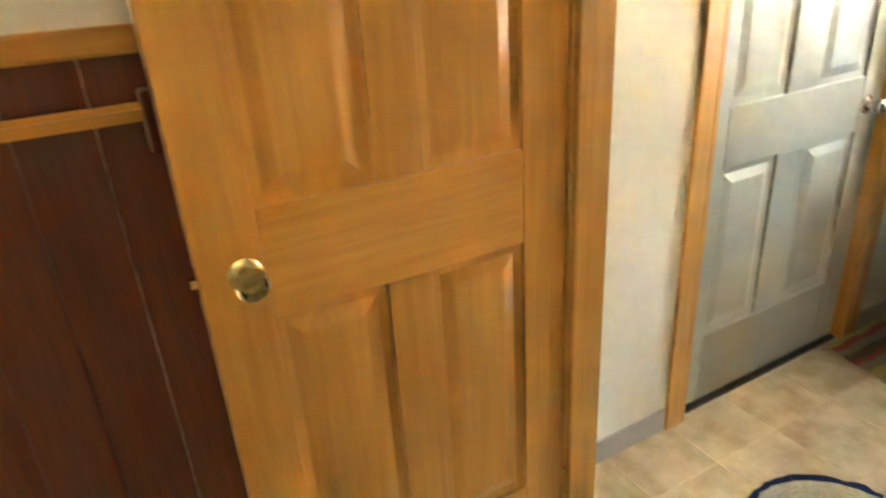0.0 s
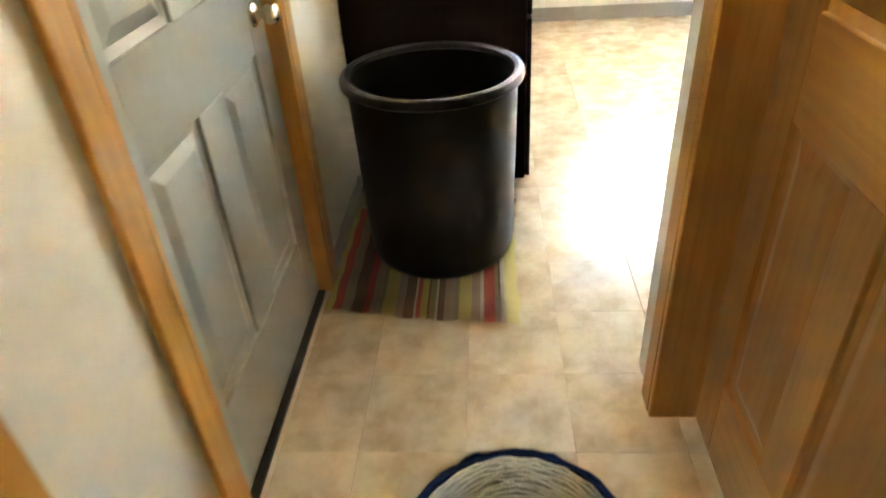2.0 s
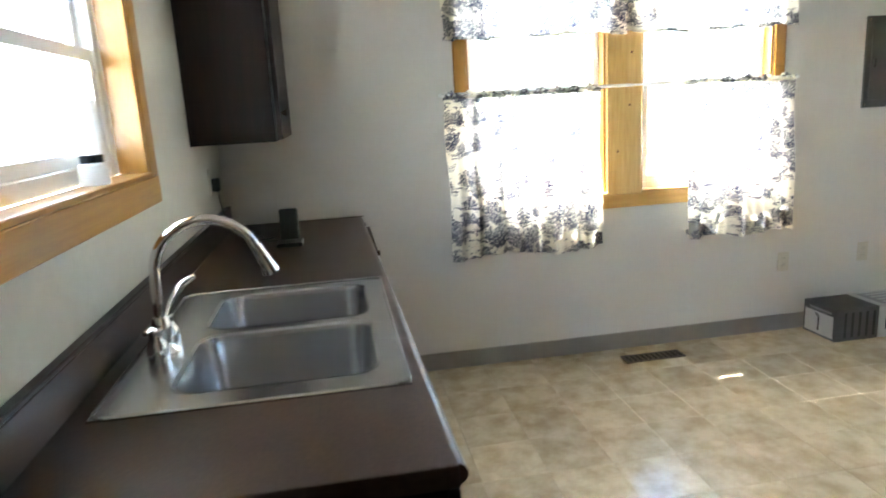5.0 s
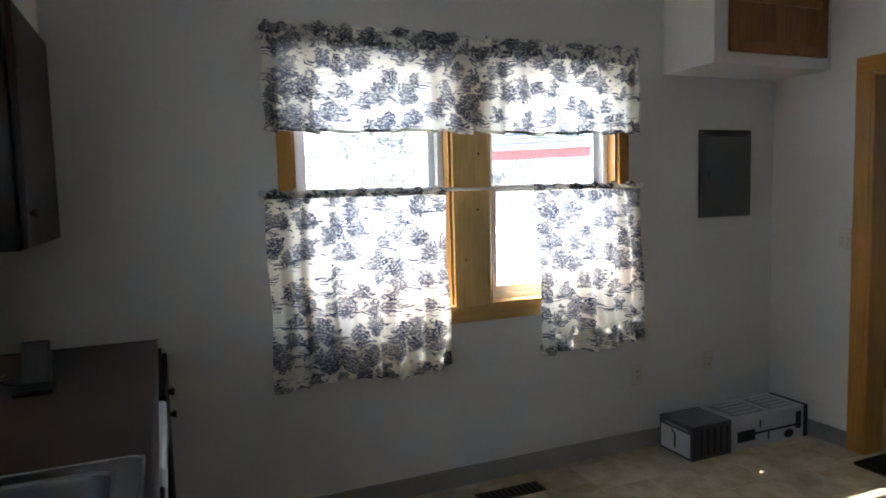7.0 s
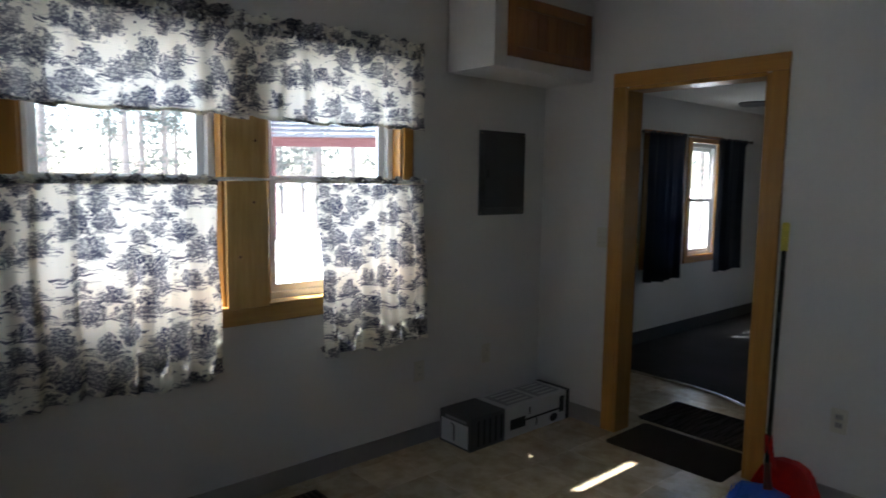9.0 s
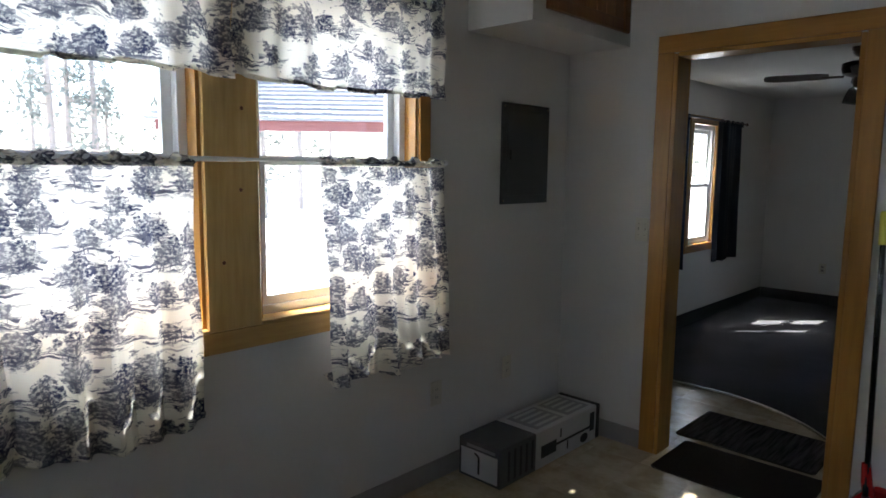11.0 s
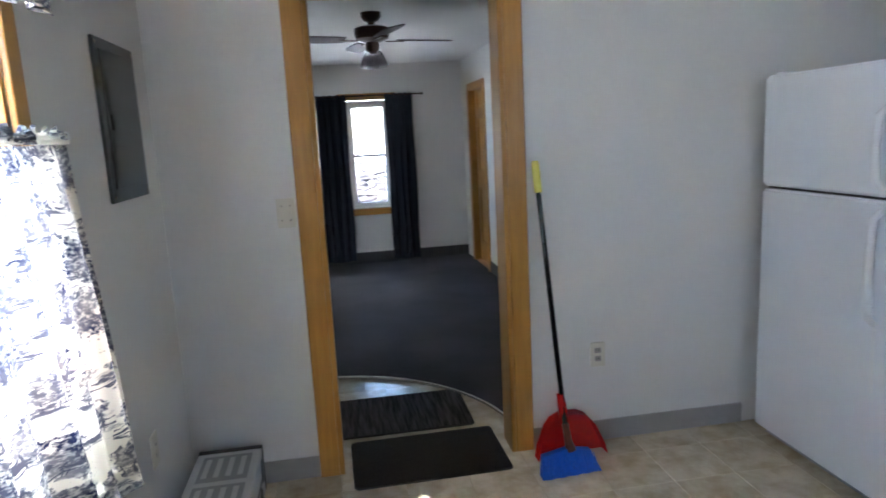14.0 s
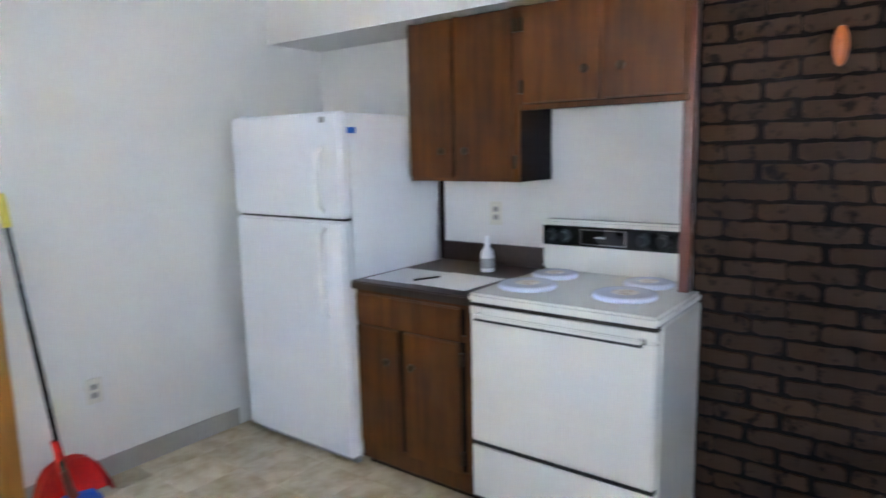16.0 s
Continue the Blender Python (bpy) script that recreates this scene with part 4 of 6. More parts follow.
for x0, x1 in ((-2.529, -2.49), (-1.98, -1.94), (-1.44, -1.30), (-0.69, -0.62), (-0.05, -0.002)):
    part("face_stile", box(x0, x1, -0.708, -0.689, 0.1185, 0.884), CABINET_SHADED, cab)
part("face_rail", box(-2.4895, -0.0505, -0.706, -0.690, 0.69, 0.72), CABINET_SHADED, cab)
part("top_rail", box(-2.4895, -0.0505, -0.706, -0.690, 0.862, 0.884), CABINET_SHADED, cab)
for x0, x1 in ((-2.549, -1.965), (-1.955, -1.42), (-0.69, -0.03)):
    dr = part("drawer_front", box(x0, x1, -0.728, -0.709, 0.715, 0.868), CABINET_SHADED, cab, bevel=0.004)
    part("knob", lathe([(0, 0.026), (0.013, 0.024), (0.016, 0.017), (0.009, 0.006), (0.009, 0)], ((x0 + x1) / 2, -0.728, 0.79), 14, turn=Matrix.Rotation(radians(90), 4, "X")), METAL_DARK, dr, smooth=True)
    d = part("door", box(x0, x1, -0.728, -0.709, 0.05, 0.70), CABINET_SHADED, cab, bevel=0.004)
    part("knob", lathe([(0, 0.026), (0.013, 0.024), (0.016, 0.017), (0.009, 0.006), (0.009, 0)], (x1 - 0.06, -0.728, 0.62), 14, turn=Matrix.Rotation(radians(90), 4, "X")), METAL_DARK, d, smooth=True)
dw = thing("dishwasher", (-1.0, -0.35, 0), "white dishwasher built in under the sink counter", "dishwasher")
part("tub", box(-1.295, -0.70, -0.635, -0.04, 0.12, 0.86), PRINT_GREY, dw)
part("door", box(-1.293, -0.702, -0.715, -0.6365, 0.13, 0.742), ENAMEL, dw, bevel=0.006)
ctl = part("control_panel", box(-1.293, -0.702, -0.728, -0.6365, 0.745, 0.86), ENAMEL, dw, bevel=0.008)
part("handle_recess", box(-1.1, -0.9, -0.7295, -0.7275, 0.78, 0.81), BLACK, ctl)
part("button_row", box(-0.86, -0.76, -0.7295, -0.7275, 0.79, 0.81), PRINT_GREY, ctl)

top = thing("sink_countertop", (-1.3, -0.35, 0.885), "brown laminate countertop with backsplash and sink cut-out", "countertop")
bm = bmesh.new()
for x0, x1, y0, y1 in ((-2.562, -2.215, -0.722, -0.0265), (-1.385, -0.002, -0.722, -0.0265), (-2.2145, -1.3855, -0.722, -0.662), (-2.2145, -1.3855, -0.10, -0.0265)):
    box(x0, x1, y0, y1, 0.885, 0.922, bm)
bmesh.ops.remove_doubles(bm, verts=bm.verts, dist=0.001)
for v in bm.verts:
    if v.co.y < -0.71:
        v.co.y += 0.045 * (v.co.x + 2.562) / 2.56
part("slab", bm, LAMINATE, top)
part("front_roll", tube([(-2.562, -0.7215, 0.9035), (-0.002, -0.6765, 0.9035)], 0.0186, 12), LAMINATE, top, smooth=True)
part("end_strip", box(-2.568, -2.5625, -0.725, -0.002, 0.883, 0.9225), LAMINATE_DARK, top, bevel=0.001)
part("backsplash", box(-2.584, -0.002, -0.026, -0.0015, 0.885, 1.018), LAMINATE, top, bevel=0.003)
part("backsplash_cap", box(-2.59, -0.002, -0.028, -0.001, 1.0185, 1.03), LAMINATE_DARK, top, bevel=0.003)
part("side_splash", box(-0.02, -0.0015, -0.70, -0.029, 0.9225, 0.925), LAMINATE, top)

sink = thing("kitchen_sink", (-1.82, -0.37, 0.75), "double-bowl stainless steel sink set in the brown counter", "sink")


def rounded(x0, x1, y0, y1, r, n=6):
    pts = []
    for cx, cy, a0 in ((x1 - r, y1 - r, 0), (x0 + r, y1 - r, 90), (x0 + r, y0 + r, 180), (x1 - r, y0 + r, 270)):
        pts += [(cx + r * math.cos(radians(a0 + 90 * i / n)), cy + r * math.sin(radians(a0 + 90 * i / n))) for i in range(n + 1)]
    return pts


def bowl(x0, x1, y0, y1, depth):
    bm = bmesh.new()
    rings = []
    for inset, z, r in ((-0.004, 0.929, 0.06), (0.003, 0.924, 0.058), (0.006, 0.91, 0.058), (0.016, 0.922 - depth + 0.03, 0.055), (0.03, 0.922 - depth + 0.008, 0.05), (0.055, 0.922 - depth, 0.04)):
        rings.append([bm.verts.new((x, y, z)) for x, y in rounded(x0 + inset, x1 - inset, y0 + inset, y1 - inset, r)])
    k = len(rings[0])
    for a, b in zip(rings, rings[1:]):
        for i in range(k):
            bm.faces.new((a[i], a[(i + 1) % k], b[(i + 1) % k], b[i]))
    bm.faces.new(rings[-1])
    return bm


BOWLS = ((-2.165, -1.805, -0.632, -0.200), (-1.755, -1.425, -0.632, -0.200))
for b in BOWLS:
    bw = part("bowl", bowl(*b, 0.17), STEEL, sink, smooth=True)
    part("drain", lathe([(0, 0.002), (0.03, 0.002), (0.042, 0.004), (0.046, 0.001)], ((b[0] + b[1]) / 2, (b[2] + b[3]) / 2, 0.753), 20), CHROME, bw, smooth=True)
bm = bmesh.new()
xs, ys = [-2.245, -2.167, -1.803, -1.757, -1.423, -1.365], [-0.69, -0.634, -0.198, -0.072]
for i in range(5):
    for j in range(3):
        if j == 1 and i in (1, 3):
            continue
        box(xs[i], xs[i + 1], ys[j], ys[j + 1], 0.9226, 0.9275, bm)
for x0, x1, y0, y1 in BOWLS:
    for cx, cy, sx, sy in ((x0, y0, 1, 1), (x1, y0, -1, 1), (x0, y1, 1, -1), (x1, y1, -1, -1)):
        pts = [(cx - sx * 0.002, cy - sy * 0.002)] + [(cx + sx * 0.056 * (1 - math.cos(radians(a))), cy + sy * 0.056 * (1 - math.sin(radians(a)))) for a in range(0, 91, 15)]
        f = bm.faces.new([bm.verts.new((x, y, 0.9276)) for x, y in pts])
bmesh.ops.recalc_face_normals(bm, faces=bm.faces)
part("deck", bm, STEEL, sink)
bm = bmesh.new()
loop = [(x, y, 0.927) for x, y in rounded(-2.243, -1.367, -0.688, -0.074, 0.03)]
part("rim", tube(loop + loop[:2], 0.0045, 8), STEEL, sink, smooth=True)

tap = thing("kitchen_faucet", (-1.9, -0.135, 0.928), "chrome high-arc kitchen faucet with lever handle", "faucet")
part("base_plate", lathe([(0, 0.0), (0.034, 0.0), (0.034, 0.006), (0.026, 0.014), (0.02, 0.03), (0.024, 0.05), (0.022, 0.075), (0.017, 0.09), (0.0, 0.09)], (-1.9, -0.135, 0.928), 26), CHROME, tap, smooth=True)
sp = [(-1.9, -0.135, 1.015), (-1.9, -0.135, 1.09)] + arc((-1.88, -0.255, 1.12), 0.12, 180, 20, 16, (0.12, -0.993, 0), (0, 0, 1)) + [(-1.867, -0.385, 1.125)]
part("spout", tube(sp, 0.0125, 14), CHROME, tap, smooth=True)
part("spray_head", tube([(-1.869, -0.368, 1.165), (-1.865, -0.388, 1.12), (-1.862, -0.398, 1.095), (-1.862, -0.399, 1.09)], [0.0135, 0.017, 0.021, 0.017], 14), CHROME, tap, smooth=True)
part("side_valve", lathe([(0, 0), (0.023, 0), (0.026, 0.02), (0.022, 0.045), (0.015, 0.06), (0.017, 0.075), (0, 0.08)], (-1.845, -0.135, 0.928), 22), CHROME, tap, smooth=True)
part("side_valve", lathe([(0, 0), (0.023, 0), (0.026, 0.02), (0.022, 0.045), (0.015, 0.06), (0.017, 0.075), (0, 0.08)], (-1.955, -0.135, 0.928), 22), CHROME, tap, smooth=True)
part("lever", tube([(-1.845, -0.135, 1.0), (-1.83, -0.15, 1.04), (-1.81, -0.17, 1.07), (-1.79, -0.20, 1.085)], [0.008, 0.009, 0.011, 0.007], 10), CHROME, tap, smooth=True)
part("lever", tube([(-1.955, -0.135, 1.0), (-1.975, -0.13, 1.012), (-2.0, -0.125, 1.01)], [0.008, 0.008, 0.006], 10), CHROME, tap, smooth=True)
part("deck_plate", lathe([(0, 0), (0.04, 0), (0.038, 0.004), (0, 0.005)], (0, 0, 0), 24), CHROME, tap).matrix_basis = pose(0, 0, 0) @ Matrix.Diagonal((2.6, 1.0, 1, 1))

dock = thing("phone_dock", (-0.64, -0.35, 0.922), "black phone cradle standing on the brown counter", "phone cradle")
part("foot", box(-0.70, -0.58, -0.41, -0.30, 0.9226, 0.94), BLACK, dock, bevel=0.006)
bm = box(-0.625, -0.60, -0.395, -0.315, 0.9405, 1.075)
bmesh.ops.rotate(bm, verts=bm.verts, cent=(-0.61, -0.35, 0.94), matrix=Matrix.Rotation(radians(14), 3, "Y"))
part("stand", bm, BLACK, dock, bevel=0.005)
part("cord", tube([(-0.58, -0.33, 0.93), (-0.52, -0.25, 0.9265), (-0.46, -0.18, 0.95), (-0.42, -0.22, 0.9265), (-0.36, -0.12, 0.9265), (-0.3, -0.17, 0.94), (-0.26, -0.1, 0.9265)], 0.0022, 6), BLACK, dock, smooth=True)

# small lamp-like night light on the sink window's sill
sill_lamp = thing("sill_lamp", (-1.70, 0.03, 1.323), "small white table lamp with a tapered shade on the window sill", "lamp")
part("foot", lathe([(0, 0), (0.036, 0), (0.036, 0.05), (0.03, 0.055), (0, 0.055)], (-1.70, 0.025, 1.3235), 24), VINYL, sill_lamp, smooth=True)
part("band", lathe([(0, 0), (0.028, 0), (0.028, 0.022), (0, 0.022)], (-1.70, 0.025, 1.379), 20), BLACK_GLOSS, sill_lamp)
part("shade", lathe([(0.044, 0), (0.04, 0.03), (0.028, 0.13), (0.026, 0.132), (0.038, 0.03), (0.042, 0.0)], (-1.70, 0.025, 1.40), 26), PAPER, sill_lamp, "plain white tapered shade", smooth=True)

ucab = thing("sink_wall_cabinet", (-0.33, -0.18, 1.365), "red-brown stained upper cabinet over the sink counter, backlit shade in its colour", "wall cabinet")
part("body", box(-0.655, -0.004, -0.345, -0.001, 1.365, 2.13), CABINET_BACKLIT, ucab, bevel=0.002)
d = part("door", box(-0.645, -0.03, -0.372, -0.351, 1.372, 2.12), CABINET_BACKLIT, ucab, bevel=0.003)
part("knob", lathe([(0, 0.026), (0.013, 0.024), (0.016, 0.017), (0.009, 0.006), (0.009, 0)], (-0.60, -0.372, 1.48), 14, turn=Matrix.Rotation(radians(90), 4, "X")), METAL_DARK, d, smooth=True)
for z in (1.42, 2.05):
    part("hinge", box(-0.04, -0.028, -0.358, -0.346, z - 0.025, z + 0.025), METAL_DARK, d)
part("filler", box(-0.655, -0.004, -0.346, -0.001, 2.131, CEIL_Z - 0.001), PAINT, ucab, "off-white boxed filler above")

# ---- stove wall ----
fr = thing("refrigerator", (-2.95, -3.74, 0), "white top-freezer refrigerator with moulded handles", "refrigerator")
part("body", box(-3.29, -2.655, -4.125, -3.352, 0.035, 1.655), ENAMEL, fr, bevel=0.006)
part("toe_grille", box(-2.67, -2.64, -4.11, -3.37, 0.004, 0.034), PRINT_GREY, fr)
part("back_foot", box(-3.28, -3.2, -4.11, -3.37, 0.0005, 0.0345), BLACK, fr)
for nm, z0, z1 in (("freezer_door", 1.185, 1.662), ("fridge_door", 0.045, 1.172)):
    d = part(nm, box(-2.65, -2.588, -4.13, -3.348, z0, z1), ENAMEL, fr, bevel=0.012, segments=3)
    a, b = (1.215, 1.50) if nm[1] == "r" and z0 > 1 else (0.72, 1.14)
    part("handle", tube([(-2.588, -3.465, a), (-2.556, -3.468, a + 0.03), (-2.55, -3.468, (a + b) / 2), (-2.556, -3.468, b - 0.03), (-2.588, -3.465, b)], [0.013, 0.016, 0.015, 0.016, 0.013], 10), VINYL, d, "moulded white grip", smooth=True)
    if z0 > 1:
        part("badge", box(-2.5885, -2.586, -3.47, -3.435, 1.615, 1.64), PRINT_GREY, d)
    else:
        part("trim_strip", box(-2.5885, -2.586, -3.474, -3.456, 0.46, 0.71), VINYL, d)
part("gasket", box(-2.654, -2.62, -4.12, -3.358, 1.1725, 1.1845), PRINT_BLACK, fr)
part("hinge_cap", box(-2.69, -2.62, -4.10, -4.05, 1.663, 1.675), ENAMEL, fr, bevel=0.004)
part("sticker", box(-2.695, -2.625, -3.3515, -3.3505, 1.565, 1.592), BLUE, fr, "small blue label on the side")


def stained_knob(parent, x, y, z):
    part("knob", lathe([(0.009, 0), (0.009, 0.008), (0.017, 0.016), (0.018, 0.022), (0.012, 0.028), (0, 0.029)], (x, y, z), 14, turn=Matrix.Rotation(radians(90), 4, "Y")), METAL_DARK, parent, smooth=True)


def front_door(parent, nm, x, y0, y1, z0, z1, knob=None, hinge_y=None):
    d = part(nm, box(x, x + 0.02, y0, y1, z0, z1), CABINET, parent, bevel=0.005, segments=2)
    if knob:
        stained_knob(d, x + 0.02, *knob)
    if hinge_y:
        for z in (z0 + 0.07, z1 - 0.07):
            part("hinge", box(x + 0.004, x + 0.024, hinge_y - 0.008, hinge_y + 0.008, z - 0.028, z + 0.028), METAL_DARK, d)
    return d


bc = thing("base_cabinet", (-2.98, -3.03, 0), "brown stained base cabinet with one drawer and two doors", "base cabinet")
part("body", box(-3.325, -2.675, -3.345, -2.702, 0.1, 0.865), CABINET_SHADED, bc)
part("toe_kick", box(-3.32, -2.70, -3.344, -2.703, 0.001, 0.0995), CABINET_SHADED, bc)
part("base_strip", box(-2.6745, -2.655, -3.346, -2.701, 0.045, 0.125), CABINET, bc, bevel=0.003)
for y0, y1, z0, z1 in ((-3.346, -3.32, 0.1255, 0.865), (-2.735, -2.701, 0.1255, 0.865), (-3.3195, -2.7355, 0.84, 0.865), (-3.3195, -2.7355, 0.70, 0.725)):
    part("face_frame", box(-2.6745, -2.656, y0, y1, z0, z1), CABINET, bc)
dr = part("drawer_front", box(-2.655, -2.635, -3.335, -2.75, 0.712, 0.848), CABINET, bc, bevel=0.006, segments=2)
front_door(bc, "door", -2.655, -3.335, -3.085, 0.13, 0.70, (-3.145, 0.555))
front_door(bc, "door", -2.655, -3.06, -2.755, 0.13, 0.70, (-3.0, 0.555), -2.748)
ct = thing("small_countertop", (-2.98, -3.03, 0.866), "dark brown laminate countertop beside the stove", "countertop")
part("slab", box(-3.325, -2.62, -3.35, -2.70, 0.8665, 0.905), LAMINATE_DARK, ct, bevel=0.006, segments=2)
part("backsplash", box(-3.3285, -3.305, -3.35, -2.70, 0.9055, 1.005), LAMINATE_DARK, ct, bevel=0.003)
sheet = thing("paper_sheet", (-2.87, -3.05, 0.906), "white papers spread on the dark counter", "papers")
for i, (x0, x1, y0, y1, r) in enumerate(((-2.99, -2.69, -3.32, -3.06, 2), (-3.0, -2.70, -3.055, -2.76, -1))):
    bm = box(x0, x1, y0, y1, 0.9058 + i * 0.0008, 0.9072 + i * 0.0008)
    bmesh.ops.rotate(bm, verts=bm.verts, cent=((x0 + x1) / 2, (y0 + y1) / 2, 0), matrix=Matrix.Rotation(radians(r), 3, "Z"))
    part("sheet", bm, PAPER, sheet)
pen = solo("pen", tube([(-2.74, -3.07, 0.914), (-2.86, -3.02, 0.914)], 0.0045, 8), BLACK, "black pen lying on white papers", "pen")
bot = thing("spray_bottle", (-3.12, -2.93, 0.906), "white plastic bottle with a narrow cap and blue-grey label", "bottle")
part("body", lathe([(0, 0), (0.03, 0), (0.033, 0.006), (0.033, 0.075), (0.027, 0.10), (0.014, 0.118), (0.014, 0.128), (0, 0.128)], (-3.12, -2.93, 0.9058), 24), PAPER, bot, smooth=True)
part("cap", lathe([(0.016, 0), (0.016, 0.016), (0.009, 0.026), (0.008, 0.04), (0, 0.041)], (-3.12, -2.93, 1.034), 18), VINYL, bot, "white nozzle cap", smooth=True)
part("label", lathe([(0.0336, 0.018), (0.0337, 0.018), (0.0337, 0.066), (0.0336, 0.066)], (-3.12, -2.93, 0.9058), 24), PRINT_GREY, bot)

st = thing("stove", (-2.95, -2.315, 0), "almond enamel electric range with black control panel", "stove")
Y0, Y1 = -2.692, -1.936
part("body", box(-3.29, -2.665, Y0, Y1, 0.06, 0.885), ALMOND, st, bevel=0.004)
part("plinth", box(-3.27, -2.70, Y0 + 0.01, Y1 - 0.01, 0.001, 0.0595), BLACK, st)
part("cooktop", box(-3.29, -2.612, Y0, Y1, 0.888, 0.925), ALMOND, st, bevel=0.01, segments=3)
dr = part("storage_drawer", box(-2.664, -2.622, Y0 + 0.004, Y1 - 0.004, 0.07, 0.295), ALMOND, st, bevel=0.006)
part("drawer_strip", box(-2.66, -2.625, Y0 + 0.006, Y1 - 0.006, 0.2965, 0.309), BLACK, st)
od = part("oven_door", box(-2.664, -2.622, Y0 + 0.004, Y1 - 0.004, 0.31, 0.835), ALMOND, st, bevel=0.008, segments=2)
part("vent_gap", box(-2.664, -2.628, Y0 + 0.006, Y1 - 0.006, 0.872, 0.8875), SEAM, st)
part("top_panel", box(-2.664, -2.62, Y0 + 0.003, Y1 - 0.003, 0.8365, 0.871), ALMOND, st, bevel=0.004)
hd = part("handle", box(-2.606, -2.588, Y0 + 0.03, Y1 - 0.045, 0.832, 0.850), ALMOND, od, "straight bar handle with dark insert", bevel=0.005, segments=2)
part("handle_insert", box(-2.612, -2.6065, Y0 + 0.035, Y1 - 0.05, 0.818, 0.838), BLACK, od)
for y in (Y0 + 0.04, Y1 - 0.06):
    part("handle_bracket", box(-2.6215, -2.6065, y, y + 0.022, 0.828, 0.852), CHROME, od, bevel=0.003)
bg = part("backguard", box(-3.29, -3.225, Y0, Y1, 0.9255, 1.158), ALMOND, st, bevel=0.01, segments=2)
cp = part("control_panel", box(-3.2245, -3.218, Y0 + 0.006, Y1 - 0.006, 1.042, 1.132), BLACK_GLOSS, st, "glossy black control strip", bevel=0.002)
part("clock_frame", box(-3.2178, -3.2155, -2.50, -2.29, 1.053, 1.121), PRINT_GREY, cp)
part("clock_face", box(-3.2154, -3.2145, -2.495, -2.295, 1.057, 1.117), BLACK_GLOSS, cp)
part("clock_mark", box(-3.2144, -3.2138, -2.43, -2.38, 1.083, 1.091), PRINT_GREY, cp)
for y in (-2.645, -2.575, -2.215, -2.13, -2.02):
    part("dial", lathe([(0.03, 0), (0.03, 0.006), (0.02, 0.010), (0.019, 0.026), (0, 0.027)], (-3.2178, y, 1.087), 20, turn=Matrix.Rotation(radians(90), 4, "Y")), BLACK, cp, smooth=True)
for x, y, r in ((-2.83, -2.545, 0.118), (-2.855, -2.145, 0.118), (-3.085, -2.555, 0.098), (-3.10, -2.145, 0.098)):
    bcov = thing("burner_cover", (x, y, 0.925), "pale blue-white round burner cover on the stove top", "burner cover", "burner covers on the stove")
    part("disc", lathe([(r, 0), (r + 0.003, 0.006), (r, 0.014), (r - 0.008, 0.018), (r - 0.02, 0.017), (0, 0.0175)], (x, y, 0.9252), 36), BURNER, bcov, smooth=True)
    part("print", lathe([(r * 0.42, 0.0178), (r * 0.42, 0.0185), (0, 0.0187)], (x, y, 0.9252), 20), BURNER_PRINT, bcov, "small brown printed motif")

u1 = thing("wall_cabinet", (-3.18, -3.005, 1.335), "brown stained tall upper cabinet with two slab doors", "wall cabinet", "upper cabinets on the stove wall")
part("body", box(-3.327, -3.05, -3.31, -2.702, 1.335, 2.072), CABINET_SHADED, u1, bevel=0.002)
for y0, y1 in ((-3.31, -3.295), (-3.045, -3.025), (-2.75, -2.702)):
    part("face_stile", box(-3.0495, -3.033, y0, y1, 1.335, 2.072), CABINET, u1)
part("bottom_rail", box(-3.0495, -3.034, -3.2945, -2.7505, 1.336, 1.36), CABINET, u1)
front_door(u1, "door", -3.032, -3.303, -3.048, 1.352, 2.062, (-3.10, 1.475))
front_door(u1, "door", -3.032, -3.018, -2.728, 1.352, 2.062, (-2.965, 1.475), -2.718)
u2 = thing("wall_cabinet", (-3.18, -2.34, 1.665), "brown stained short upper cabinet above the stove", "wall cabinet", "upper cabinets on the stove wall")
part("body", box(-3.327, -3.05, -2.7, -1.99, 1.665, 2.072), CABINET_SHADED, u2, bevel=0.002)
for y0, y1 in ((-2.7, -2.68), (-2.335, -2.305), (-2.01, -1.99)):
    part("face_stile", box(-3.0495, -3.033, y0, y1, 1.665, 2.072), CABINET, u2)
part("bottom_rail", box(-3.0495, -3.028, -2.6995, -1.9905, 1.64, 1.6645), CABINET, u2, "lighter rail along the bottom", bevel=0.003)
front_door(u2, "door", -3.032, -2.673, -2.328, 1.667, 2.062, (-2.385, 1.785), -2.684)
front_door(u2, "door", -3.032, -2.312, -1.998, 1.667, 2.062, (-2.235, 1.785))
tagged(part("trim_fridge_filler", box(-3.325, -3.30, -3.349, -3.335, 0.91, 1.334), CABINET_SHADED), "dark filler strip between refrigerator and counter", "trim", kind="structure")
hook = thing("wooden_pull", (-3.06, -1.526, 1.717), "orange wooden oval pull hung on the brick", "pull")
part("oval", lathe([(0, 0), (0.012, 0.008), (0.022, 0.035), (0.025, 0.065), (0.021, 0.10), (0.011, 0.125), (0, 0.13)], (-3.057, -1.526, 1.717), 20), ORANGE_WOOD, hook, smooth=True)
part("peg", lathe([(0, 0), (0.006, 0), (0.006, 0.03), (0, 0.031)], (-3.076, -1.526, 1.785), 10, turn=Matrix.Rotation(radians(90), 4, "Y")), METAL_DARK, hook)


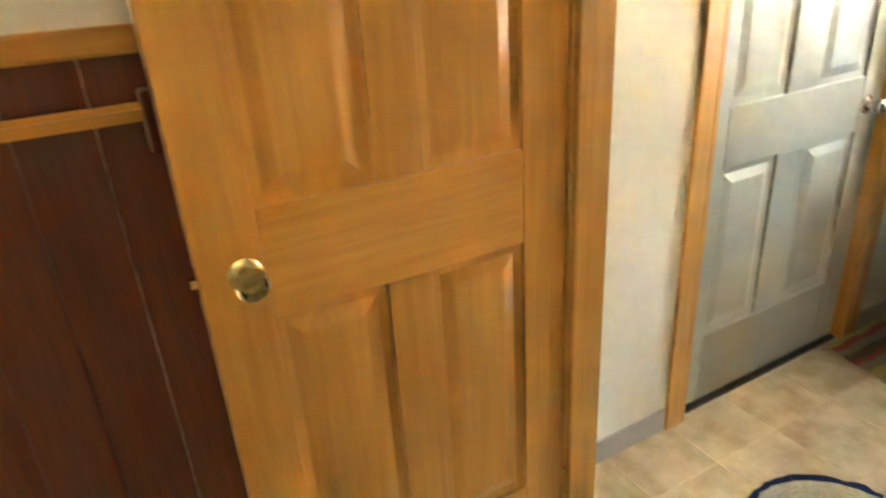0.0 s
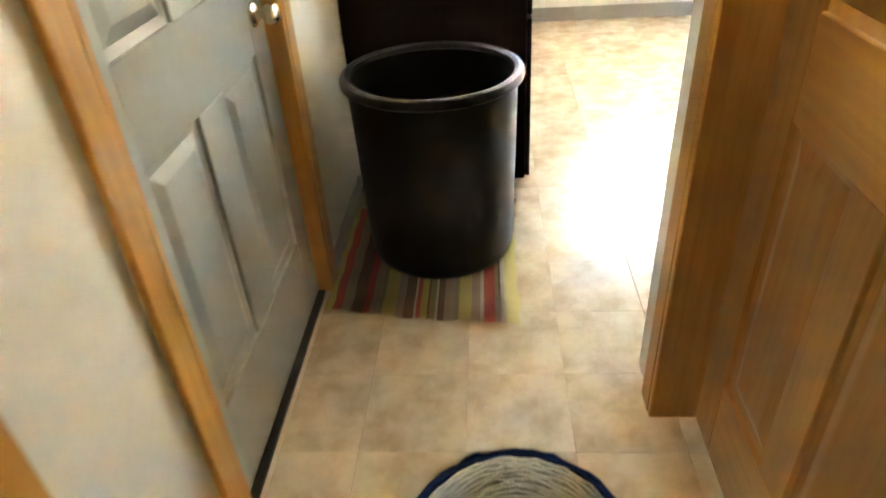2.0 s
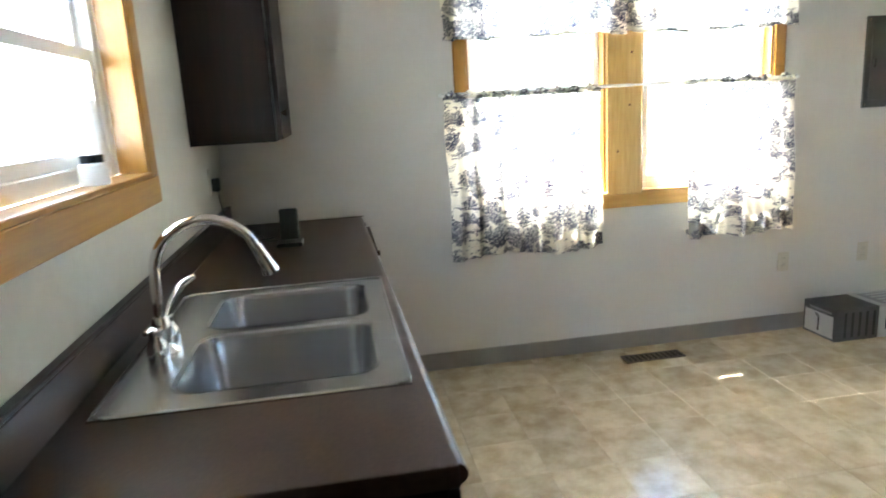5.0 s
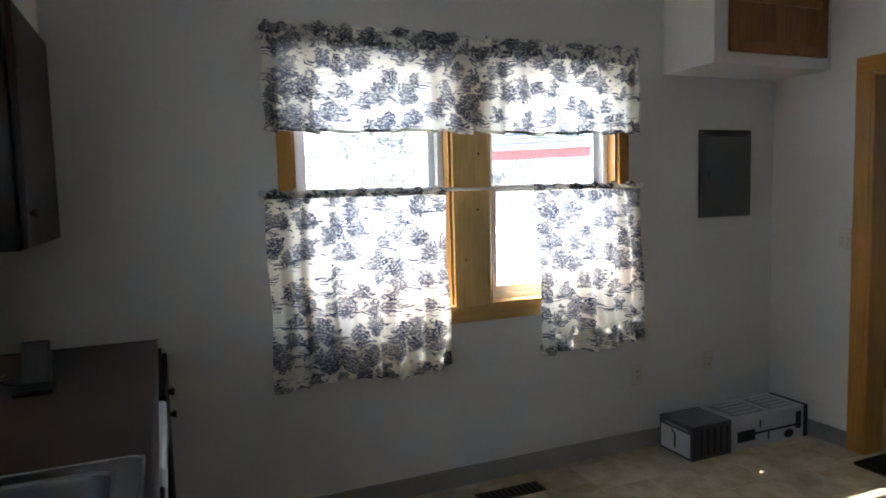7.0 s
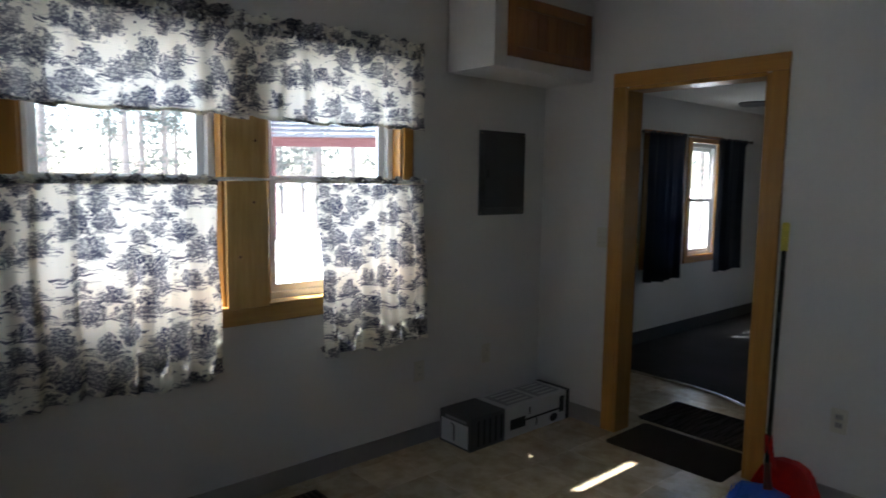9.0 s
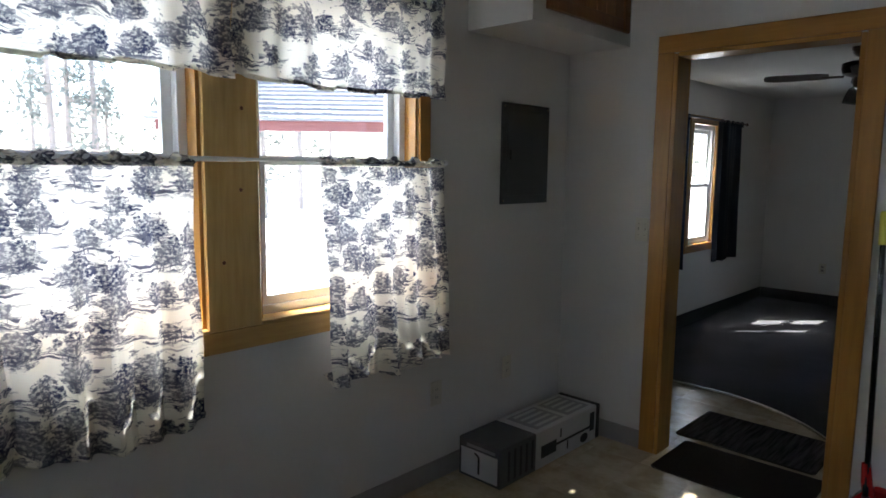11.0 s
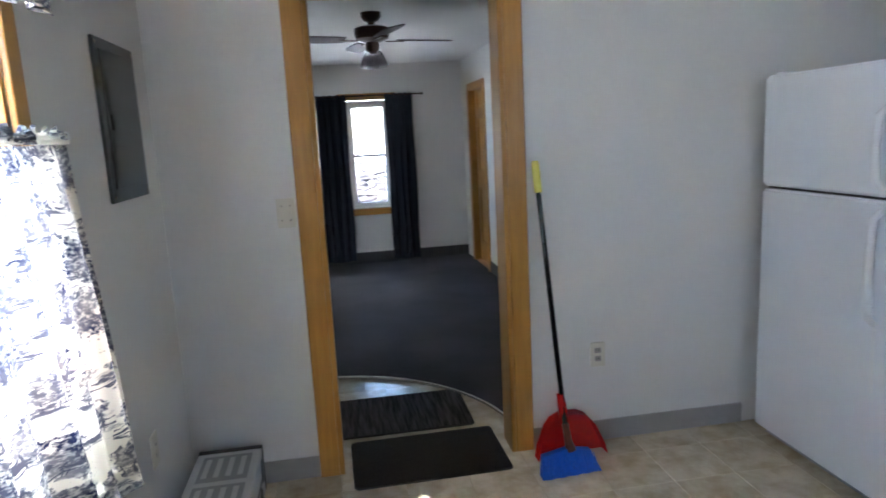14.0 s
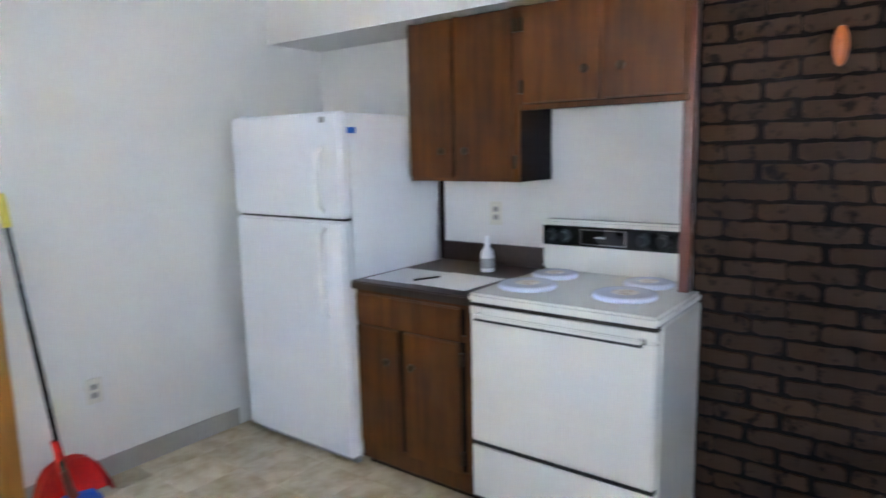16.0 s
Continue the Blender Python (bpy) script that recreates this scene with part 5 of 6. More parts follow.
# ---- hall ----
cx, cy = -2.977, -0.380
can = thing("trash_can", (cx, cy, 0.003), "large round charcoal plastic bin with a rolled rim, open", "trash can")
part("body", lathe([(0, 0.0), (0.240, 0.0), (0.255, 0.012), (0.262, 0.035), (0.277, 0.625), (0.277, 0.645), (0.271, 0.645), (0.265, 0.61), (0.254, 0.04), (0.242, 0.02), (0, 0.018)], (cx, cy, 0.006), 56), CAN, can, smooth=True)
part("rim", lathe([(0.273, 0.640), (0.288, 0.633), (0.297, 0.640), (0.299, 0.655), (0.293, 0.666), (0.281, 0.670), (0.267, 0.664), (0.265, 0.648)], (cx, cy, 0.006), 56), BLACK, can, "thick rolled black rim", smooth=True)
cart = thing("folded_carton", (cx, cy, 0.03), "white two-flap carton lying inside the bin", "carton")
for i, (a, b) in enumerate(((-0.50, -0.372), (-0.366, -0.238))):
    bm = box(-3.08, -2.85, a, b, 0.462, 0.466)
    bmesh.ops.rotate(bm, verts=bm.verts, cent=(-3.0, -0.37, 0.462), matrix=Matrix.Rotation(radians(-4 if i else 3), 3, "X"))
    part("flap", bm, PAPER, cart)
part("carton_body", box(-3.08, -2.87, -0.49, -0.245, 0.026, 0.446), CARDBOARD, cart)


def stripes(name, colours, y0, y1):
    """Woven stripes across y, of uneven widths."""
    m = bpy.data.materials.new(name)
    m.use_nodes = True
    t = m.node_tree
    n, link = t.nodes, t.links.new
    co, sp, mr, cr = n.new("ShaderNodeTexCoord"), n.new("ShaderNodeSeparateXYZ"), n.new("ShaderNodeMapRange"), n.new("ShaderNodeValToRGB")
    nz = n.new("ShaderNodeTexNoise")
    nz.inputs["Scale"].default_value = 260
    link(co.outputs["Object"], nz.inputs["Vector"])
    link(co.outputs["Object"], sp.inputs[0])
    link(sp.outputs[1], mr.inputs[0])
    mr.inputs[1].default_value, mr.inputs[2].default_value = y0, y1
    link(mr.outputs[0], cr.inputs[0])
    cr.color_ramp.interpolation = "CONSTANT"
    e = cr.color_ramp.elements
    total, at = sum(w for _, w in colours), 0.0
    for i, (c, w) in enumerate(colours):
        k = e[i] if i < 2 else e.new(0.99)
        k.position = at / total
        k.color = (*c, 1)
        at += w
    mx = n.new("ShaderNodeMix")
    mx.data_type, mx.blend_type = "RGBA", "MULTIPLY"
    mx.inputs[0].default_value = 0.35
    link(cr.outputs[0], mx.inputs[6])
    link(nz.outputs[0], mx.inputs[7])
    p = n["Principled BSDF"]
    p.inputs["Roughness"].default_value = 0.95
    link(mx.outputs[2], p.inputs["Base Color"])
    bp = n.new("ShaderNodeBump")
    bp.inputs["Strength"].default_value, bp.inputs["Distance"].default_value = 0.6, 0.003
    link(nz.outputs[0], bp.inputs["Height"])
    link(bp.outputs[0], p.inputs["Normal"])
    return m


yel, red_, wht, brn, tan, grn = (0.62, 0.52, 0.20), (0.58, 0.14, 0.11), (0.72, 0.66, 0.54), (0.24, 0.14, 0.09), (0.45, 0.34, 0.24), (0.34, 0.31, 0.17)
WOVEN = stripes("striped_woven_cotton", [(yel, 5), (wht, 2), (brn, 1), (tan, 2), (red_, 5), (wht, 2), (tan, 4), (yel, 6), (grn, 2), (tan, 5), (brn, 3), (wht, 1), (grn, 3), (brn, 1), (yel, 3), (red_, 2), (wht, 1), (brn, 5), (tan, 4), (yel, 6), (grn, 2), (tan, 4), (red_, 3), (brn, 6), (tan, 5), (red_, 4), (yel, 2)], -0.31, 0.31)
bm = bmesh.new()
nx, ny = 30, 26
g = [[bm.verts.new((-3.47 + 0.73 * i / nx + 0.085 * (j / ny) * (1 - i / nx) + 0.006 * math.sin(j * 1.1), -0.648 + 0.635 * j / ny + 0.004 * math.sin(i * 0.9),
      0.004 + 0.004 * (1 + math.sin(i * 0.8 + j * 0.35)) * (1.6 if j > 20 or i < 4 else 0.5))) for j in range(ny + 1)] for i in range(nx + 1)]
for i in range(nx):
    for j in range(ny):
        bm.faces.new((g[i][j], g[i + 1][j], g[i + 1][j + 1], g[i][j + 1]))
bmesh.ops.solidify(bm, geom=list(bm.faces), thickness=0.003)
solo("striped_mat", bm, WOVEN, "striped woven cotton rag mat under the bin, rumpled", "mat", base=(-3.07, -0.33, 0), smooth=True)
bm = bmesh.new()
g = [[bm.verts.new((-2.78 + 0.11 * i / 8, -0.655 + 0.09 * j / 6 + 0.01 * math.sin(i), 0.006 + 0.028 * abs(math.sin(i * 0.9 + j * 0.8)))) for j in range(7)] for i in range(9)]
for i in range(8):
    for j in range(6):
        bm.faces.new((g[i][j], g[i + 1][j], g[i + 1][j + 1], g[i][j + 1]))
solo("cleaning_rag", bm, WOVEN, "crumpled striped rag by the cabinet foot", "rag", smooth=True)

rc = (-4.211, -0.609)
rug = thing("round_rug", (*rc, 0), "round pale grey braided rug with navy rim and centre", "rug")


def coil(r0, r1, step, seed):
    bm, rnd, r = bmesh.new(), random.Random(seed), r0
    while r <= r1 + 1e-6:
        n = max(16, int(r * 260))
        ring = [(rc[0] + (r + rnd.uniform(-0.0045, 0.0045)) * math.cos(6.2832 * i / n), rc[1] + (r + rnd.uniform(-0.0045, 0.0045)) * math.sin(6.2832 * i / n), 0.0065 + rnd.uniform(-0.003, 0.005)) for i in range(n)]
        tube(ring + ring[:2], step * 0.62, 6, bm)
        r += step
    return bm


part("centre", coil(0.006, 0.070, 0.0115, 1), RUG_BLUE, rug, "navy centre", smooth=True)
part("field", coil(0.079, 0.236, 0.0119, 2), RUG_GREY, rug, smooth=True)
part("border", coil(0.248, 0.259, 0.011, 3), RUG_BLUE, rug, "navy rim", smooth=True)
part("backing", lathe([(0, 0.0005), (0.252, 0.0005), (0.252, 0.004), (0, 0.004)], (*rc, 0), 40), RUG_GREY, rug)

lamp = thing("ceiling_light", (-4.05, -0.5, HALL_Z + 0.1), "round frosted ceiling light of the hall, lit warm", "ceiling light")
part("pan", lathe([(0, 0), (0.15, 0), (0.15, -0.03), (0.14, -0.035), (0, -0.035)], (-4.05, -0.5, HALL_Z + 0.199), 32), VINYL, lamp, smooth=True)
part("diffuser", lathe([(0.138, -0.036), (0.135, -0.06), (0.10, -0.095), (0.05, -0.112), (0, -0.115)], (-4.05, -0.5, HALL_Z + 0.199), 32), lamp_glow("warm_lamp_glow", (1.0, 0.80, 0.52), HALL_GLOW), lamp, "glowing frosted glass bowl", smooth=True)
lamp2 = thing("ceiling_light", (-6.2, -1.7, CEIL_Z - 0.12), "round frosted ceiling light of the entry room, lit warm", "ceiling light")
part("pan", lathe([(0, 0), (0.15, 0), (0.15, -0.03), (0.14, -0.035), (0, -0.035)], (-6.2, -1.7, CEIL_Z - 0.001), 32), VINYL, lamp2, smooth=True)
part("diffuser", lathe([(0.138, -0.036), (0.135, -0.06), (0.10, -0.095), (0.05, -0.112), (0, -0.115)], (-6.2, -1.7, CEIL_Z - 0.001), 32), lamp_glow("warm_entry_glow", (1.0, 0.82, 0.55), ENTRY_GLOW), lamp2, "glowing frosted glass bowl", smooth=True)

# ---- kitchen, window side ----
pn = thing("breaker_panel", (0, -3.85, 1.32), "dark grey steel breaker panel set in the wall", "breaker panel")
part("frame", box(-0.012, -0.0005, -4.054, -3.648, 1.322, 1.836), PANEL_GREY, pn, bevel=0.003)
pd = part("door", box(-0.018, -0.0125, -4.02, -3.682, 1.365, 1.80), PANEL_GREY, pn, bevel=0.002)
part("latch", box(-0.024, -0.0185, -3.715, -3.70, 1.55, 1.60), BLACK, pd, bevel=0.002)
for y, z in ((-3.665, 1.34), (-4.037, 1.34), (-3.665, 1.818), (-4.037, 1.818)):
    part("screw", lathe([(0, 0.003), (0.005, 0.002), (0.006, 0)], (-0.0122, y, z), 10, turn=Matrix.Rotation(radians(-90), 4, "Y")), NICKEL, pn)
hatch = thing("access_hatch", (-0.372, -3.84, 2.2), "framed orange pine access hatch in the boxed soffit", "hatch")
for k in range(7):
    part("board", box(-0.383, -0.3705, -4.139 + 0.0849 * k, -4.139 + 0.0849 * k + 0.0825, 2.2585, 2.4595), PINE_RED, hatch, bevel=0.002)
part("backing", box(-0.374, -0.3702, -4.1385, -3.546, 2.2585, 2.4595), SEAM, hatch)
for y0, y1, z0, z1 in ((-4.20, -4.14, 2.2, 2.52), (-3.545, -3.48, 2.2, 2.52), (-4.1395, -3.5455, 2.2, 2.258), (-4.1395, -3.5455, 2.46, 2.52)):
    part("frame_board", box(-0.392, -0.3705, y0, y1, z0, z1), PINE_RED, hatch, bevel=0.004)

bx = thing("long_carton", (-0.15, -3.74, 0), "long printed carton, dark at one end, white with black shapes", "carton")
X0, X1, B0, B1, BH = -0.285, -0.035, -4.14, -3.345, 0.255
part("dark_end", box(X0, X1, -3.60, B1, 0.001, BH), CARD_DARK, bx, "dark grey printed end", bevel=0.003)
wb = part("white_body", box(X0, X1, B0 + 0.03, -3.6005, 0.001, BH), CARDBOARD, bx, "white printed side", bevel=0.003)
part("far_end", box(X0 - 0.001, X1, B0, B0 + 0.0295, 0.001, BH + 0.001), PRINT_BLACK, bx, bevel=0.002)
part("end_picture", box(X0 + 0.015, X1 - 0.015, B1, B1 + 0.0012, 0.02, 0.195), PAPER, bx, "white picture field")
part("end_title", box(X0 + 0.03, X1 - 0.05, B1, B1 + 0.0014, 0.208, 0.228), PRINT_GREY, bx)
part("end_shape", tube([(-0.16, B1 + 0.002, 0.05), (-0.16, B1 + 0.002, 0.16), (-0.135, B1 + 0.002, 0.18)], 0.005, 6), PRINT_BLACK, bx)
for i in range(5):
    part("dark_band", box(X0 - 0.001, X0, -3.58 + i * 0.042, -3.565 + i * 0.042, 0.03, 0.225), PRINT_BLACK, bx)
for y0, y1, z0, z1 in ((-3.76, -3.64, 0.065, 0.15), (-4.05, -3.74, 0.105, 0.122), (-4.09, -4.05, 0.08, 0.215), (-3.80, -3.79, 0.15, 0.21), (-3.86, -3.85, 0.04, 0.10)):
    part("printed_shape", box(X0 - 0.0012, X0, y0, y1, z0, z1), PRINT_BLACK, bx)
part("printed_wheel", lathe([(0, 0.0013), (0.034, 0.0013), (0.034, 0)], (X0, -4.0, 0.055), 20, turn=Matrix.Rotation(radians(-90), 4, "Y")), PRINT_BLACK, bx)
for i, (y0, y1) in enumerate(((-3.86, -3.64), (-4.08, -3.89))):
    part("top_text_field", box(X0 + 0.03, X1 - 0.03, y0, y1, BH, BH + 0.001), PRINT_GREY, bx)
    for k in range(4):
        part("text_bar", box(X0 + 0.05 + k * 0.045, X0 + 0.07 + k * 0.045, y0 + 0.02, y1 - 0.03, BH + 0.001, BH + 0.0016), CARDBOARD, bx)
for x in (-0.24, -0.16, -0.09):
    part("tape_strip", box(x, x + 0.008, B0 + 0.031, -3.601, BH, BH + 0.0009), CARDBOARD, bx)

bx.location, bx.scale = (-0.155, -3.778, 0), (1.04, 1.12, 0.765)

vent = thing("floor_vent", (-0.18, -2.27, 0), "brown metal floor register with slots", "floor vent")
part("frame", box(-0.235, -0.125, -2.45, -2.095, 0.0006, 0.005), METAL_DARK, vent, bevel=0.002)
for i in range(11):
    part("slot", box(-0.22, -0.14, -2.435 + i * 0.0305, -2.418 + i * 0.0305, 0.0048, 0.0058), SEAM, vent)

# ---- broom, dustpan, mats ----
br = thing("broom", (-1.66, -4.03, 0), "broom with black handle, yellow grip and blue bristles, leaning", "broom")
h0, h1 = Vector((-1.615, -4.055, 0.20)), Vector((-1.562, -4.222, 1.345))
part("handle", tube([h0, h1], 0.0115, 12), BLACK_GLOSS, br, smooth=True)
g0 = h0.lerp(h1, 0.885)
part("grip", tube([g0, h1.lerp(h0, 0.004), h1 + (h1 - h0) * 0.004], [0.0175, 0.0175, 0.013], 14), YELLOW, br, "yellow foam grip", smooth=True)
bm = bmesh.new()
n = 14
lowb, topb = [], []
for s in (0, 1):
    for i in range(n + 1):
        a = i / n
        x = -1.745 + 0.275 * a
        lowb.append(bm.verts.new((x - 0.004, -3.965 - 0.045 * s + 0.02 * a, 0.002 + 0.006 * ((i * 7) % 3) / 3)))
        topb.append(bm.verts.new((-1.725 + 0.225 * a, -4.035 - 0.03 * s + 0.012 * a, 0.070 + 0.02 * (1 - abs(2 * a - 1)))))
m = n + 1
for i in range(n):
    bm.faces.new((lowb[i], lowb[i + 1], topb[i + 1], topb[i]))
    bm.faces.new((lowb[m + i], topb[m + i], topb[m + i + 1], lowb[m + i + 1]))
    bm.faces.new((topb[i], topb[i + 1], topb[m + i + 1], topb[m + i]))
    bm.faces.new((lowb[i], lowb[m + i], lowb[m + i + 1], lowb[i + 1]))
for i in (0, n):
    bm.faces.new((lowb[i], topb[i], topb[m + i], lowb[m + i]))
bmesh.ops.recalc_face_normals(bm, faces=bm.faces)
part("bristles", bm, BLUE, br, "bright blue bristles")
bm, rnd = bmesh.new(), random.Random(4)
for k in range(46):
    a = rnd.random()
    x, y = -1.745 + 0.27 * a, -3.968 + 0.02 * a - rnd.random() * 0.04
    tube([(x, y, 0.001), (x * 0.92 + -1.62 * 0.08, y - 0.035, 0.07)], 0.0022, 4, bm)
part("bristle_tufts", bm, BLUE, br)
part("cap", tube([(-1.635, -4.035, 0.078), (-1.625, -4.045, 0.12), (-1.616, -4.056, 0.2)], [0.024, 0.017, 0.014], 12), MAHOGANY, br, smooth=True)

dp = thing("dustpan", (-1.67, -4.16, 0), "red plastic dustpan clipped upright to the broom handle", "dustpan")
bm = bmesh.new()
outline = [(-0.165, 0.0), (0.165, 0.0), (0.155, 0.05), (0.115, 0.14), (0.085, 0.175), (0.04, 0.195), (-0.04, 0.195), (-0.085, 0.175), (-0.115, 0.14), (-0.155, 0.05)]


def pan_ring(scale, y, lift=0.0):
    return [bm.verts.new((-1.672 + x * scale, y - 0.15 * z, 0.003 + lift + z * (scale if lift else 1))) for x, z in outline]


rings = [pan_ring(1.0, -4.105), pan_ring(1.0, -4.125), pan_ring(1.0, -4.165), pan_ring(0.9, -4.17, 0.006)]
inner = [pan_ring(0.97, -4.105, 0.004), pan_ring(0.93, -4.155, 0.006)]
k = len(outline)
for a, b in zip(rings, rings[1:]):
    for i in range(1, k):
        bm.faces.new((a[i], a[(i + 1) % k], b[(i + 1) % k], b[i]))
for i in range(1, k):
    bm.faces.new((rings[0][i], inner[0][i], inner[0][(i + 1) % k], rings[0][(i + 1) % k]))
    bm.faces.new((inner[0][i], inner[1][i], inner[1][(i + 1) % k], inner[0][(i + 1) % k]))
bm.faces.new(inner[1])
bm.faces.new(rings[-1])
bmesh.ops.recalc_face_normals(bm, faces=bm.faces)
part("pan", bm, RED, dp, smooth=False)
part("clip", tube([(-1.625, -4.09, 0.17), (-1.613, -4.072, 0.25), (-1.604, -4.078, 0.33)], [0.022, 0.021, 0.017], 12), RED, dp, smooth=True)


def mat_(name, x0, x1, y0, y1, z, material, label, turn):
    bm = bmesh.new()
    nx, ny, rnd = 18, 12, random.Random(name)
    g = [[bm.verts.new((x0 + (x1 - x0) * i / nx, y0 + (y1 - y0) * j / ny, z + 0.007 + rnd.uniform(0, 0.0015))) for j in range(ny + 1)] for i in range(nx + 1)]
    for i in range(nx):
        for j in range(ny):
            bm.faces.new((g[i][j], g[i + 1][j], g[i + 1][j + 1], g[i][j + 1]))
    bmesh.ops.solidify(bm, geom=list(bm.faces), thickness=0.006)
    bmesh.ops.rotate(bm, verts=bm.verts, cent=((x0 + x1) / 2, (y0 + y1) / 2, 0), matrix=Matrix.Rotation(radians(turn), 3, "Z"))
    ob = thing(name, ((x0 + x1) / 2, (y0 + y1) / 2, z), label, "door mat", "mats at the living room opening")
    part("carpet_sheet", bm, material, ob)
    bm = bmesh.new()
    loop = [(x, y, z + 0.005) for x, y in rounded(x0 - 0.004, x1 + 0.004, y0 - 0.004, y1 + 0.004, 0.02, 3)]
    tube(loop + loop[:2], 0.0055, 6, bm)
    bmesh.ops.rotate(bm, verts=bm.verts, cent=((x0 + x1) / 2, (y0 + y1) / 2, 0), matrix=Matrix.Rotation(radians(turn), 3, "Z"))
    part("bound_edge", bm, RUBBER, ob)


mat_("door_mat", -1.374, -0.685, -4.512, -4.085, 0.0, RUBBER, "plain dark brown door mat in the living room opening", 0.5)
mat_("door_mat", -1.308, -0.595, -5.05, -4.58, 0.0, RIB, "grey and black streaked door mat on the vinyl landing", -0.5)

# ---- living room ----
fx, fy = -1.03, -6.15
fan = thing("ceiling_fan", (fx, fy, LIV_Z), "dark four-blade ceiling fan with glass light shades", "ceiling fan")
part("canopy", lathe([(0, 0), (0.07, 0), (0.068, -0.03), (0.05, -0.055), (0.025, -0.065), (0.025, -0.092), (0, -0.092)], (fx, fy, LIV_Z - 0.001), 24), METAL_DARK, fan, smooth=True)
part("motor", lathe([(0.0, -0.090), (0.08, -0.092), (0.118, -0.105), (0.122, -0.14), (0.112, -0.175), (0.06, -0.195), (0, -0.197)], (fx, fy, LIV_Z), 30), METAL_DARK, fan, smooth=True)
part("light_kit", lathe([(0, -0.196), (0.045, -0.197), (0.05, -0.225), (0.045, -0.262), (0.03, -0.275), (0, -0.276)], (fx, fy, LIV_Z), 22), METAL_DARK, fan, smooth=True)
for i in range(4):
    a = radians(12 + 90 * i)
    turn = Matrix.Translation((fx, fy, LIV_Z - 0.185)) @ Matrix.Rotation(a, 4, "Z") @ Matrix.Rotation(radians(11), 4, "X")
    bm = bmesh.new()
    pts = [(0.19, 0.045), (0.26, 0.058), (0.50, 0.066), (0.565, 0.055), (0.585, 0.03), (0.585, -0.03), (0.565, -0.055), (0.50, -0.066), (0.26, -0.058), (0.19, -0.045)]
    lo = [bm.verts.new(turn @ Vector((x, y, 0))) for x, y in pts]
    hi = [bm.verts.new(turn @ Vector((x, y, 0.007))) for x, y in pts]
    bm.faces.new(lo[::-1])
    bm.faces.new(hi)
    for j in range(len(pts)):
        q = (j + 1) % len(pts)
        bm.faces.new((lo[j], lo[q], hi[q], hi[j]))
    bl = part("blade", bm, BLADE, fan)
    bm = box(0.10, 0.23, -0.014, 0.014, -0.008, -0.001)
    bmesh.ops.transform(bm, verts=bm.verts, matrix=turn)
    part("blade_iron", bm, METAL_DARK, bl)
for i in range(3):
    a = radians(30 + 120 * i)
    turn = Matrix.Rotation(a, 4, "Z") @ Matrix.Rotation(radians(-9), 4, "Y") @ Matrix.Rotation(radians(180), 4, "X")
    part("glass_shade", lathe([(0.018, 0.0), (0.026, 0.02), (0.038, 0.06), (0.044, 0.108), (0.042, 0.108), (0.036, 0.06), (0.024, 0.02)], (fx + 0.045 * math.cos(a), fy + 0.045 * math.sin(a), LIV_Z - 0.262), 18, turn=turn), SHADE_GLASS, fan, "bell-shaped glass shade", smooth=True)


def drape(name, axis, plane, u0, u1, z0, z1, label, seed):
    c = thing(name, (plane, (u0 + u1) / 2, z0) if axis == "x" else ((u0 + u1) / 2, plane, z0), label, "curtain", "navy living room curtains")
    part("cloth", cloth(u0, u1, lambda a: z1, lambda a: z0 + 0.006 * math.sin(9 * a), plane, 0.02, 4, seed, axis, 70, 14), NAVY, c, smooth=True)
    part("heading", cloth(u0, u1, lambda a: z1 + 0.02 + 0.006 * math.sin(30 * a), lambda a: z1 - 0.03, plane + (0.004 if axis == "y" else -0.004), 0.012, 9, seed + 2, axis, 90, 4), NAVY, c, smooth=True)


drape("navy_curtain", "y", -9.23, -0.895, -0.53, 0.04, 1.965, "long navy curtain drawn beside the far living room window", 21)
drape("navy_curtain", "y", -9.23, -1.67, -1.345, 0.03, 1.965, "long navy curtain drawn beside the far living room window", 22)
drape("navy_curtain", "x", 0.43, -6.88, -6.22, 0.60, 1.985, "short navy curtain hanging over half the side window", 23)
drape("navy_curtain", "x", 0.43, -8.2, -7.55, 0.60, 1.985, "short navy curtain hanging over half the side window", 24)
for nm, a, b in (("drape_rod", (-0.46, -9.23, 1.97), (-1.78, -9.23, 1.97)), ("drape_rod", (0.43, -6.12, 1.99), (0.43, -8.3, 1.99))):
    r = thing(nm, [(p + q) / 2 for p, q in zip(a, b)], "thin dark metal curtain rod with ball ends", "curtain rod")
    part("rod", tube([a, b], 0.009, 10), METAL_DARK, r)
    for e in (a, b):
        part("ball_end", lathe([(0, -0.018), (0.013, -0.012), (0.018, 0), (0.013, 0.012), (0, 0.018)], e, 12), METAL_DARK, r, smooth=True)
    for t in (0.06, 0.94):
        p = Vector(a).lerp(Vector(b), t)
        q = p + (Vector((0, -0.0695, 0)) if p.x < 0.3 else Vector((0.0695, 0, 0)))
        part("bracket", tube([p, q], 0.005, 6), METAL_DARK, r)

# ---- outside ----
bm = bmesh.new()
n = 40
span = [-220 + 440 * i / n for i in range(n + 1)]
g = [[bm.verts.new((x, y, -0.45 + (0.0 if max(abs(x), abs(y + 4)) < 16 else 0.5 * noise.noise((x * 0.03, y * 0.03, 0))))) for y in span] for x in span]
for i in range(n):
    for j in range(n):
        bm.faces.new((g[i][j], g[i + 1][j], g[i + 1][j + 1], g[i][j + 1]))
tagged(part("ground", bm, GROUND), "bright open ground with patches of snow and dry grass", "ground", kind="structure")
